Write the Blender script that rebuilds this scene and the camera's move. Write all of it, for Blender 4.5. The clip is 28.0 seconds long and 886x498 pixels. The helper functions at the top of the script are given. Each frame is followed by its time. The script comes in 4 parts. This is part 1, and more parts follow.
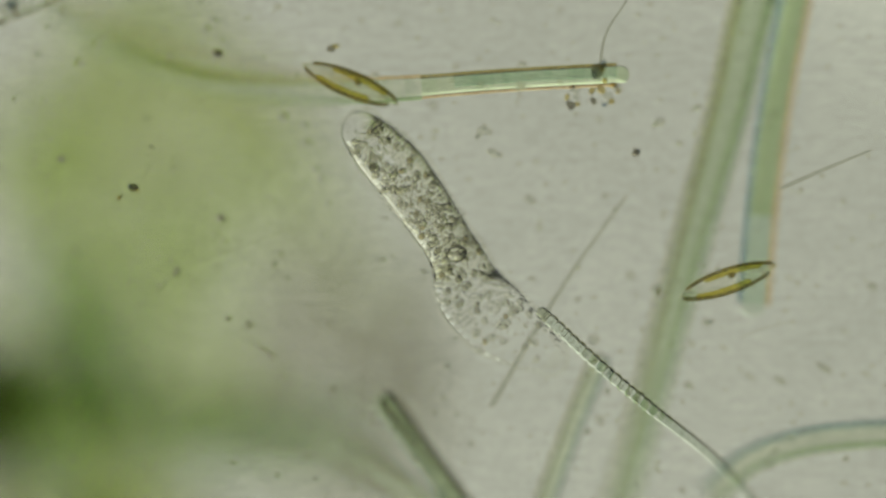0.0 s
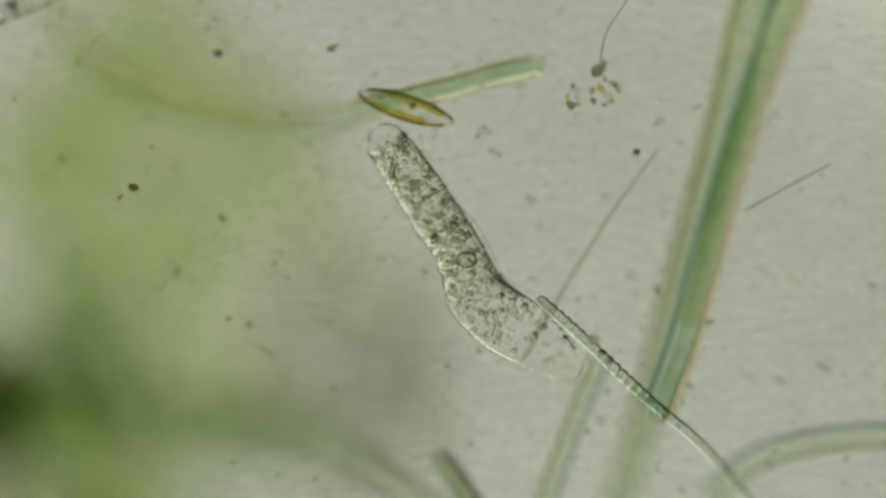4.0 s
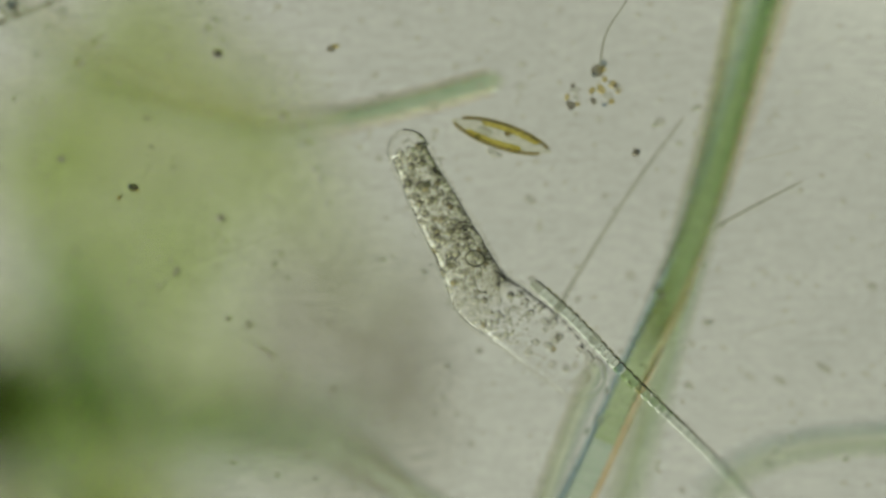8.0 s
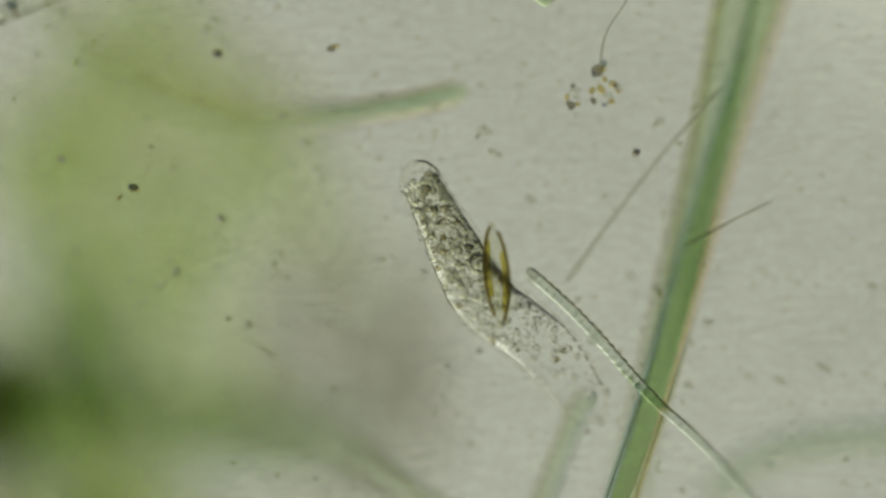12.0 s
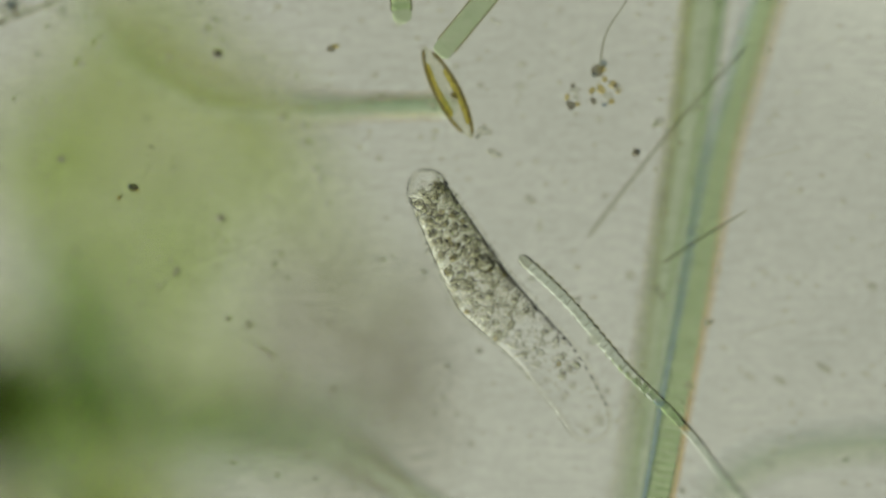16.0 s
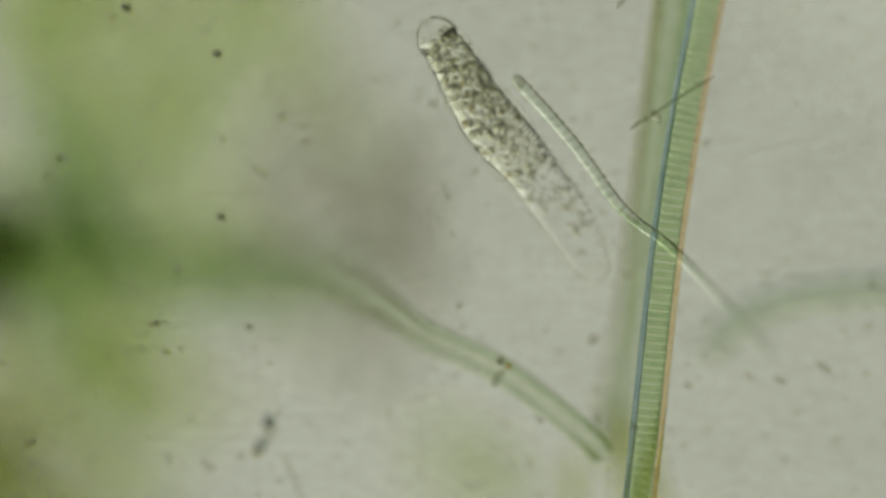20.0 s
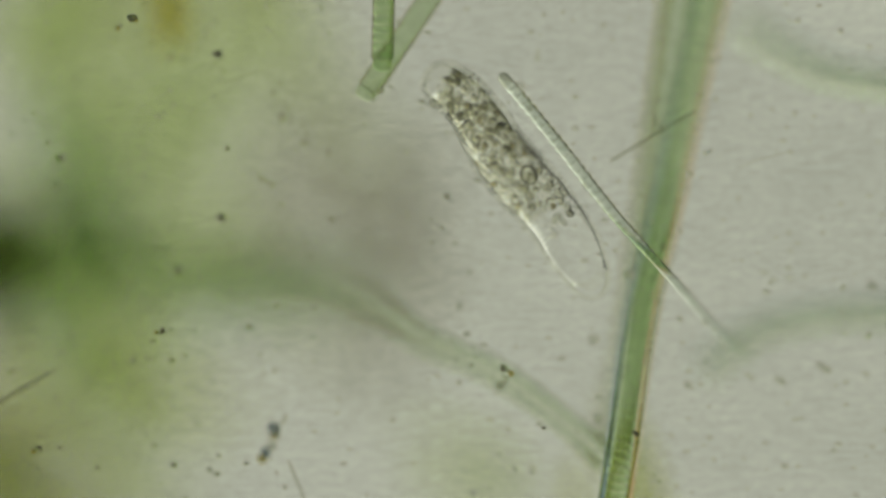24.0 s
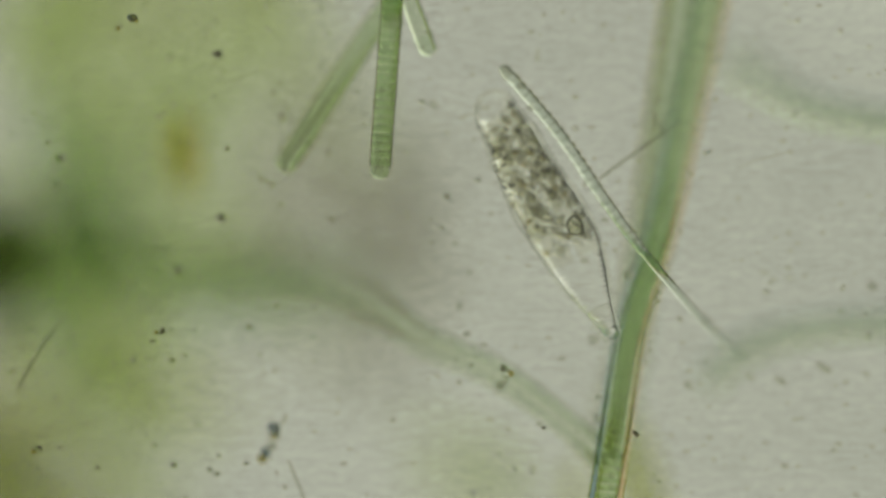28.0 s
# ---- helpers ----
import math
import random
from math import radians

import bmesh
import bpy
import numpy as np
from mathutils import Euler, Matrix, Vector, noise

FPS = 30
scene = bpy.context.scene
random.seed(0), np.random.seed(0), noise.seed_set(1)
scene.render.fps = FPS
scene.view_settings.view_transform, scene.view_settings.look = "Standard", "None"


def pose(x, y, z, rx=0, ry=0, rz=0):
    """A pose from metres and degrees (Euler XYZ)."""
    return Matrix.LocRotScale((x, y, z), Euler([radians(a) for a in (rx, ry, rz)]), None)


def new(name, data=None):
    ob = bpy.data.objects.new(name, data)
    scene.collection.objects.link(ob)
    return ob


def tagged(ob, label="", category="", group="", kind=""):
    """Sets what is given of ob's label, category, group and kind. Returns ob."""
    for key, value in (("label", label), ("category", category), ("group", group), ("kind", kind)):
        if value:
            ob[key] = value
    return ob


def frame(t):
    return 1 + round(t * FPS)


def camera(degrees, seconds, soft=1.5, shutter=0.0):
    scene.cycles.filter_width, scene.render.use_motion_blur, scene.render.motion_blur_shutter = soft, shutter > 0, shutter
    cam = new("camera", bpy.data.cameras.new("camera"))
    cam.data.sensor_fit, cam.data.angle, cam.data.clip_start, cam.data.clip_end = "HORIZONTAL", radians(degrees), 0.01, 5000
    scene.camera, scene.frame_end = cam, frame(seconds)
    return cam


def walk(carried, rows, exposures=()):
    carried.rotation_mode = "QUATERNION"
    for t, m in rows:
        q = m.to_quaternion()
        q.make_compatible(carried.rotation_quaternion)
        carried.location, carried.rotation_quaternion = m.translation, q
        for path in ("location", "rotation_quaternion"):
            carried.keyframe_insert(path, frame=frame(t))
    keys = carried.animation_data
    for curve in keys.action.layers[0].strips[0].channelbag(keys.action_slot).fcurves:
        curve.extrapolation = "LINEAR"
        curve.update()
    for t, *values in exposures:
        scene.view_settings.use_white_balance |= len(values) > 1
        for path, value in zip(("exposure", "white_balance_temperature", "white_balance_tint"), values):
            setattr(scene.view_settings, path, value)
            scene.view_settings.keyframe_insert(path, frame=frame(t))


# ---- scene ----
# A wet mount under a microscope, enlarged so that one micrometre or so is five millimetres.
# Plan: millimetres from the upper left corner of the first field, x to the right, y towards the near edge.
HEIGHT = 4.4463         # objective above the plane in focus
COVER = 0.032            # underside of the cover slip
SLIDE = -1.5            # top of the slide

cam = camera(20.0, 28.0, soft=2.2)
cam.data.dof.use_dof = True
cam.data.dof.focus_distance = HEIGHT
cam.data.dof.aperture_fstop = 0.0855
scene.cycles.max_bounces = scene.cycles.transmission_bounces = scene.cycles.transparent_max_bounces = 48

# seconds, how far the stage has carried the field (mm), height of the plane in focus (m)
STAGE = [
    (0.0, 0, 0, 0.004), (16.1, 0, 0, 0.004), (16.5, -15, -5, 0.0), (16.6, -30, -8, -0.005), (16.8, -52, -147, -0.03),
    (17.0, -56, -283, -0.038), (17.5, -16, -291, -0.02), (18.0, -6, -300, -0.036), (18.5, -23, -307, 0.03), (19.0, -10, -301, 0.02),
    (19.5, -1, -301, -0.015), (20.0, -9, -315, -0.022), (20.5, -16, -309, 0.05), (21.0, -4, -300, 0.01), (21.5, -7, -303, 0.002),
    (23.5, -5, -298, 0.05), (24.0, -3, -300, 0.016), (28.0, -3, -300, 0.017),
]
walk(cam, [(t, pose(-x / 1000, y / 1000, HEIGHT + z)) for t, x, y, z in STAGE], exposures=[(0.0, 0.0), (28.0, 0.0)])

# ---- light: the substage lamp alone, and a dim room ----
world = bpy.data.worlds.new("room")
scene.world = world
world.use_nodes = True
world.node_tree.nodes["Background"].inputs[0].default_value = (0.9, 0.95, 1.0, 1)
world.node_tree.nodes["Background"].inputs[1].default_value = 0.12

LAMP_Z = -16.0
LAMP_COLOUR = (0.479, 0.496, 0.398, 1)


def at(x, y, z=0.0):
    """Plan millimetres and a height in metres, as a place that lies there as seen from the objective's first stand."""
    k = (HEIGHT - z) / HEIGHT
    return Vector(((x - 784) * 0.001 * k, (441 - y) * 0.001 * k, z))


# ---- materials ----
def nodes_of(name):
    m = bpy.data.materials.new(name)
    m.use_nodes = True
    n = m.node_tree.nodes
    return m, n, m.node_tree.links, n["Principled BSDF"]


def cell_mat(name, dark, light, ior=1.06, rough=0.03, scale=60.0, clear=1.0, vary=0.25, bump=0.0):
    """Living matter: clear, tinted, mottled at two scales, a little different from piece to piece."""
    m, n, l, p = nodes_of(name)
    co = n.new("ShaderNodeTexCoord")
    info = n.new("ShaderNodeObjectInfo")
    add = n.new("ShaderNodeVectorMath")
    l.new(co.outputs["Object"], add.inputs[0])
    l.new(info.outputs["Random"], add.inputs[1])
    big = n.new("ShaderNodeTexNoise")
    big.inputs["Scale"].default_value, big.inputs["Detail"].default_value = scale, 4
    fine = n.new("ShaderNodeTexNoise")
    fine.inputs["Scale"].default_value, fine.inputs["Detail"].default_value = scale * 6, 2
    l.new(add.outputs[0], big.inputs["Vector"])
    l.new(add.outputs[0], fine.inputs["Vector"])
    mix = n.new("ShaderNodeMath")
    mix.operation = "MULTIPLY_ADD"
    l.new(fine.outputs["Fac"], mix.inputs[0])
    mix.inputs[1].default_value = 0.35
    l.new(big.outputs["Fac"], mix.inputs[2])
    one = n.new("ShaderNodeMath")
    one.operation = "MULTIPLY_ADD"
    l.new(info.outputs["Random"], one.inputs[0])
    one.inputs[1].default_value = vary
    l.new(mix.outputs[0], one.inputs[2])
    ramp = n.new("ShaderNodeMapRange")
    ramp.inputs["From Min"].default_value, ramp.inputs["From Max"].default_value = 0.4 + vary * 0.3, 0.95 + vary * 0.6
    l.new(one.outputs[0], ramp.inputs["Value"])
    col = n.new("ShaderNodeMix")
    col.data_type = "RGBA"
    col.inputs["A"].default_value, col.inputs["B"].default_value = (*dark, 1), (*light, 1)
    l.new(ramp.outputs[0], col.inputs["Factor"])
    l.new(col.outputs["Result"], p.inputs["Base Color"])
    p.inputs["Transmission Weight"].default_value = clear
    p.inputs["IOR"].default_value = ior
    p.inputs["Roughness"].default_value = rough
    if bump:
        b = n.new("ShaderNodeBump")
        b.inputs["Strength"].default_value, b.inputs["Distance"].default_value = bump, 0.004
        l.new(mix.outputs[0], b.inputs["Height"])
        l.new(b.outputs[0], p.inputs["Normal"])
    return m


def glass_mat(name, ior, film=0.0):
    """Clear glass; film: a faint dried film on it, blotches and fine grain, a little drawn out sideways."""
    m, n, l, p = nodes_of(name)
    p.inputs["Base Color"].default_value = (0.995, 1.0, 0.99, 1)
    p.inputs["Transmission Weight"].default_value = 1.0
    p.inputs["Roughness"].default_value = 0.0
    p.inputs["IOR"].default_value = ior
    if film:
        co = n.new("ShaderNodeTexCoord")
        total = None
        for scale, amount in (((5, 7, 1), 0.8), ((22, 75, 1), 1.0), ((55, 150, 1), 1.3), ((140, 260, 1), 0.9)):
            mp = n.new("ShaderNodeMapping")
            mp.inputs["Scale"].default_value = scale
            l.new(co.outputs["Object"], mp.inputs["Vector"])
            tx = n.new("ShaderNodeTexNoise")
            tx.inputs["Scale"].default_value, tx.inputs["Detail"].default_value = 1.0, 3
            l.new(mp.outputs[0], tx.inputs["Vector"])
            add = n.new("ShaderNodeMath")
            add.operation = "MULTIPLY_ADD"
            l.new(tx.outputs["Fac"], add.inputs[0])
            add.inputs[1].default_value = amount
            if total is None:
                add.inputs[2].default_value = 0.0
            else:
                l.new(total, add.inputs[2])
            total = add.outputs[0]
        ramp = n.new("ShaderNodeMapRange")
        for k, v in (("From Min", 1.4), ("From Max", 2.75), ("To Min", 1.0 - film), ("To Max", 1.0)):
            ramp.inputs[k].default_value = v
        l.new(total, ramp.inputs["Value"])
        l.new(ramp.outputs[0], p.inputs["Base Color"])
    return m


def lamp_mat():
    """An even disc; the condenser stands off centre, so one side past the field is brighter and the other darker."""
    m, n, l, p = nodes_of("lamp glass")
    n.remove(p)
    em = n.new("ShaderNodeEmission")
    em.inputs["Color"].default_value = LAMP_COLOUR
    geo = n.new("ShaderNodeNewGeometry")
    dot = n.new("ShaderNodeVectorMath")
    dot.operation = "DOT_PRODUCT"
    l.new(geo.outputs["Position"], dot.inputs[0])
    dot.inputs[1].default_value = (0.55, 0.835, 0)
    lo = n.new("ShaderNodeMapRange")
    lo.interpolation_type = "SMOOTHSTEP"
    for k, v in (("From Min", -5.9), ("From Max", -3.6), ("To Min", 0.05), ("To Max", 1.0)):
        lo.inputs[k].default_value = v
    hi = n.new("ShaderNodeMapRange")
    hi.interpolation_type = "SMOOTHSTEP"
    for k, v in (("From Min", 3.5), ("From Max", 6.2), ("To Min", 0.95), ("To Max", 2.5)):
        hi.inputs[k].default_value = v
    mul = n.new("ShaderNodeMath")
    mul.operation = "MULTIPLY"
    l.new(dot.outputs["Value"], lo.inputs["Value"])
    l.new(dot.outputs["Value"], hi.inputs["Value"])
    l.new(lo.outputs[0], mul.inputs[0])
    l.new(hi.outputs[0], mul.inputs[1])
    tilt = n.new("ShaderNodeMapRange")
    for k, v in (("From Min", -2.6), ("From Max", 2.6), ("To Min", 1.09), ("To Max", 0.95)):
        tilt.inputs[k].default_value = v
    l.new(dot.outputs["Value"], tilt.inputs["Value"])
    even = n.new("ShaderNodeMath")
    even.operation = "MULTIPLY"
    l.new(mul.outputs[0], even.inputs[0])
    l.new(tilt.outputs[0], even.inputs[1])
    l.new(even.outputs[0], em.inputs["Strength"])
    l.new(em.outputs[0], n["Material Output"].inputs["Surface"])
    return m


CELL_WALL = cell_mat("pale cell wall", (0.66, 0.77, 0.55), (0.82, 0.89, 0.71), 1.06, 0.05, 70, vary=0.06)
PALE_CELL = cell_mat("pale teal cell wall", (0.74, 0.83, 0.74), (0.88, 0.93, 0.87), 1.06, 0.05, 70, vary=0.06)
PALE_CORE = cell_mat("pale teal cell body", (0.78, 0.87, 0.78), (0.88, 0.94, 0.87), 1.03, 0.05, 90, vary=0.12)
GREEN_CORE = cell_mat("green cell body", (0.71, 0.81, 0.62), (0.86, 0.92, 0.76), 1.03, 0.05, 90, vary=0.12)
TEAL_CORE = cell_mat("teal cell body", (0.68, 0.80, 0.76), (0.82, 0.90, 0.87), 1.04, 0.05, 90, vary=0.12)
EDGE_OLIVE = cell_mat("dark olive edge", (0.34, 0.36, 0.22), (0.52, 0.54, 0.36), 1.05, 0.05, 60)
GREEN = cell_mat("green cell", (0.56, 0.69, 0.46), (0.77, 0.85, 0.64), 1.08, 0.05, 70, vary=0.06)
SOFT_GREEN = cell_mat("soft green strand", (0.46, 0.61, 0.36), (0.66, 0.78, 0.53), 1.05, 0.08, 30)
FADED_GREEN = cell_mat("faded green strand", (0.60, 0.72, 0.51), (0.80, 0.87, 0.70), 1.06, 0.08, 30)
CLEAR_GREEN = cell_mat("clear green strand", (0.76, 0.82, 0.68), (0.90, 0.93, 0.83), 1.06, 0.06, 30)
BEAD_TIP = cell_mat("tip cell", (0.52, 0.55, 0.46), (0.72, 0.75, 0.66), 1.2, 0.03, 70)
AMBER_EDGE = cell_mat("amber olive edge", (0.46, 0.40, 0.16), (0.64, 0.57, 0.30), 1.05, 0.05, 60)
BEAD_GREEN = cell_mat("bead cell", (0.70, 0.77, 0.70), (0.88, 0.92, 0.87), 1.17, 0.03, 70)
PALE_GREEN = cell_mat("pale green cell", (0.70, 0.80, 0.62), (0.88, 0.92, 0.80), 1.15, 0.04, 70)
BLUE_GREEN = cell_mat("blue-green cell", (0.67, 0.78, 0.56), (0.85, 0.91, 0.73), 1.15, 0.05, 70)
DARK_GREEN = cell_mat("dark green cell", (0.38, 0.46, 0.30), (0.60, 0.68, 0.50), 1.14, 0.05, 70)
# Colour fringes of the lens, put in as blue-grey and amber tint.
FRINGE_BLUE = cell_mat("blue-grey colour fringe", (0.34, 0.47, 0.52), (0.52, 0.65, 0.68), 1.05, 0.05, 60)
FRINGE_AMBER = cell_mat("amber colour fringe", (0.82, 0.64, 0.40), (0.95, 0.82, 0.58), 1.05, 0.05, 60)
FLANK_OLIVE = cell_mat("olive flank strip", (0.42, 0.42, 0.20), (0.66, 0.64, 0.36), 1.05, 0.05, 60)
MASS_GREEN = cell_mat("algal green", (0.46, 0.59, 0.26), (0.68, 0.79, 0.46), 1.02, 0.1, 8)
MASS_YELLOW = cell_mat("algal yellow green", (0.61, 0.65, 0.24), (0.79, 0.83, 0.48), 1.02, 0.1, 8)
MASS_VEIL = cell_mat("pale algal veil", (0.82, 0.88, 0.66), (0.92, 0.95, 0.80), 1.01, 0.1, 6)
MASS_GREY = cell_mat("grey detritus", (0.62, 0.61, 0.54), (0.80, 0.79, 0.72), 1.02, 0.1, 8)
MASS_DARK = cell_mat("dark detritus", (0.24, 0.30, 0.12), (0.44, 0.50, 0.26), 1.02, 0.1, 8)
CYTO = cell_mat("clear cytoplasm", (0.955, 0.955, 0.935), (0.99, 0.99, 0.98), 1.09, 0.03, 40, bump=0.5)
TAIL = cell_mat("thin clear cytoplasm", (0.975, 0.975, 0.965), (0.995, 0.995, 0.99), 1.13, 0.03, 55, vary=0.0, bump=0.35)
ENDO = cell_mat("granular cytoplasm", (0.91, 0.905, 0.85), (0.98, 0.98, 0.945), 1.11, 0.03, 50, vary=0.0, bump=0.25)
MEMBRANE = cell_mat("cell membrane", (0.95, 0.95, 0.92), (0.99, 0.99, 0.97), 1.05, 0.03, 80)
RIM = cell_mat("nuclear rim", (0.34, 0.34, 0.28), (0.52, 0.52, 0.44), 1.10, 0.03, 60)
GRAIN = cell_mat("olive granule", (0.70, 0.69, 0.62), (0.92, 0.915, 0.85), 1.09, 0.03, 90, vary=0.5)
PALE_GRAIN = cell_mat("clear granule", (0.80, 0.80, 0.72), (0.97, 0.97, 0.93), 1.11, 0.03, 90, vary=0.4)
BROWN_GRAIN = cell_mat("brown granule", (0.56, 0.52, 0.36), (0.80, 0.75, 0.58), 1.10, 0.03, 90, vary=0.4)
SILICA = cell_mat("diatom silica", (0.86, 0.86, 0.76), (0.95, 0.95, 0.88), 1.08, 0.02, 60)
GOLD = cell_mat("golden chloroplast", (0.25, 0.21, 0.08), (0.50, 0.43, 0.20), 1.10, 0.04, 60)
YOLK = cell_mat("yellow brown cell", (0.66, 0.57, 0.10), (0.86, 0.77, 0.26), 1.04, 0.06, 30)
NEEDLE = cell_mat("grey thread", (0.62, 0.62, 0.56), (0.80, 0.80, 0.73), 1.03, 0.04, 80)
SPECK = cell_mat("dark speck", (0.26, 0.25, 0.21), (0.52, 0.49, 0.40), 1.12, 0.05, 120)
FAINT = cell_mat("faint speck", (0.74, 0.74, 0.67), (0.90, 0.90, 0.84), 1.08, 0.05, 120)
DUST = cell_mat("pale dust", (0.84, 0.84, 0.78), (0.95, 0.95, 0.91), 1.03, 0.05, 120)
AMBER = cell_mat("amber speck", (0.60, 0.50, 0.20), (0.84, 0.76, 0.46), 1.10, 0.05, 120)
BLUE = cell_mat("blue-grey speck", (0.24, 0.30, 0.36), (0.50, 0.56, 0.58), 1.10, 0.05, 120)
SLIDE_GLASS = glass_mat("slide glass", 1.12)
COVER_GLASS = glass_mat("cover glass", 1.12, 0.26)
LAMP = lamp_mat()


# ---- mesh helpers ----
def mesh_of(name, verts, faces, material, smooth=None):
    me = bpy.data.meshes.new(name)
    me.from_pydata(verts, [], faces)
    me.update()
    flags = np.ones(len(faces), dtype=bool) if smooth is None else np.array(smooth, dtype=bool)
    me.polygons.foreach_set("use_smooth", flags)
    me.materials.append(material)
    return me


def part(name, data, parent, label="", m=None, kind=""):
    ob = new(name, data)
    ob.parent = parent
    if m is not None:
        ob.matrix_basis = m
    return tagged(ob, label=label, kind=kind)


def thing(name, label, category, group="", place=None, kind=""):
    ob = new(name)
    ob.empty_display_size = 0.02
    if place is not None:
        ob.location = place
    return tagged(ob, label, category, group, kind)


def spin_verts(profile, sides):
    """Verts and faces of a solid spun round X from (x, radius) pairs, with flat end caps."""
    verts, faces, smooth = [], [], []
    for x, r in profile:
        for k in range(sides):
            a = 2 * math.pi * k / sides
            verts.append((x, r * math.cos(a), r * math.sin(a)))
    for i in range(len(profile) - 1):
        for k in range(sides):
            a, b = i * sides + k, i * sides + (k + 1) % sides
            faces.append((a, b, b + sides, a + sides))
            smooth.append(True)
    faces.append(tuple(range(sides))[::-1])
    faces.append(tuple(range((len(profile) - 1) * sides, len(profile) * sides)))
    smooth += [False, False]
    return verts, faces, smooth


def cell_mesh(name, length, radius, material, pinch=0.97, sides=20, edging=(), caps=True, bevel=0.12, core=()):
    """One cell of a filament; its two flank strips put lens fringes and refraction edges into colour, (material at +Y,
    material at -Y, thickness);
    core: the denser body inside, (material, share of the length, share of the radius, shift to +Y in radii)."""
    h, e = length / 2, min(length * bevel, radius * 0.4)
    v, f, s = spin_verts([(-h, radius * pinch), (-h + e, radius), (h - e, radius), (h, radius * pinch)], sides)
    if not caps:
        f, s = f[:-2], s[:-2]
    slots = [0] * len(f)
    if edging:
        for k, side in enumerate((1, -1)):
            if edging[k] is None:
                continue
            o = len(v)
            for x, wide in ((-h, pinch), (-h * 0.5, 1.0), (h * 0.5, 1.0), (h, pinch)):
                for y, z in ((0.93, -0.22), (0.99, -0.28), (0.98 + edging[2], 0.0), (0.99, 0.28), (0.93, 0.22)):
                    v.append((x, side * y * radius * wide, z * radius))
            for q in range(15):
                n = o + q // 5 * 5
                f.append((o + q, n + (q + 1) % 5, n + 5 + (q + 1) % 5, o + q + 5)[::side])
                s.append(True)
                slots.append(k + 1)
    if core:
        ch, cr, o = h * core[1], radius * core[2], len(v)
        cv, cf, cs = spin_verts([(-ch, cr * 0.86), (-ch * 0.6, cr), (ch * 0.6, cr), (ch, cr * 0.86)], 14)
        v += [(x, y + core[3] * radius, z * 0.8) for x, y, z in cv]
        f += [tuple(q + o for q in face) for face in cf[:-2]]
        s += cs[:-2]
        slots += [3 if edging else 1] * (len(cf) - 2)
    me = mesh_of(name, v, f, material, s)
    for extra in (*edging[:2], *core[:1]):
        me.materials.append(extra)
    if edging or core:
        me.polygons.foreach_set("material_index", slots)
    return me


def tip_mesh(name, length, radius, material, sides=20, tail=0.6):
    """An end cell: flat at -X, domed at +X."""
    h = length / 2
    prof = [(-h, radius * 0.97), (-h + length * 0.15, radius)]
    for k in range(1, 7):
        a = k / 6 * math.pi / 2 * 0.97
        prof.append((-h + length * (1 - tail) + length * tail * math.sin(a), radius * math.cos(a)))
    v, f, s = spin_verts(prof, sides)
    return mesh_of(name, v, f, material, s)


def curve_through(points, step=0.004):
    """Places along a smooth curve through 3D points, at an even step; returns an array."""
    p = np.array([tuple(q) for q in points])
    p = np.vstack([2 * p[0] - p[1], p, 2 * p[-1] - p[-2]])
    out = []
    for i in range(1, len(p) - 2):
        u = np.linspace(0, 1, 24, endpoint=False)[:, None]
        a, b, c, d = p[i - 1], p[i], p[i + 1], p[i + 2]
        out.append(0.5 * (2 * b + (c - a) * u + (2 * a - 5 * b + 4 * c - d) * u ** 2 + (3 * b - a - 3 * c + d) * u ** 3))
    out = np.vstack(out + [p[-2][None]])
    s = np.concatenate([[0], np.cumsum(np.linalg.norm(np.diff(out, axis=0), axis=1))])
    n = max(2, int(s[-1] / step))
    q = np.linspace(0, s[-1], n)
    return np.stack([np.interp(q, s, out[:, k]) for k in range(3)], axis=1), q


def tube_mesh(name, points, radius, material, sides=12, ends=0.4, step=0.012):
    """A round strand along a smooth curve; radius a number or a pair from start to end; tapered rounded ends."""
    path, s = curve_through(points, step)
    r0, r1 = radius if isinstance(radius, tuple) else (radius, radius)
    n = len(path)
    tang = np.gradient(path, axis=0)
    tang /= np.linalg.norm(tang, axis=1)[:, None]
    verts, faces, smooth = [], [], []
    up = np.array((0.0, 0.0, 1.0))
    for i in range(n):
        side = np.cross(tang[i], up)
        side /= np.linalg.norm(side) + 1e-9
        other = np.cross(side, tang[i])
        u = i / (n - 1)
        r = r0 + (r1 - r0) * u
        near = min(s[i], s[-1] - s[i]) / (r * 1.2 + 1e-6)
        r *= ends + (1 - ends) * math.sqrt(max(0.0, 1 - (1 - min(near, 1)) ** 2))
        for k in range(sides):
            a = 2 * math.pi * k / sides
            verts.append(tuple(path[i] + r * (math.cos(a) * side + math.sin(a) * other)))
    for i in range(n - 1):
        for k in range(sides):
            a, b = i * sides + k, i * sides + (k + 1) % sides
            faces.append((a, b, b + sides, a + sides))
            smooth.append(True)
    faces += [tuple(range(sides))[::-1], tuple(range((n - 1) * sides, n * sides))]
    smooth += [False, False]
    return mesh_of(name, verts, [f[::-1] for f in faces], material, smooth)


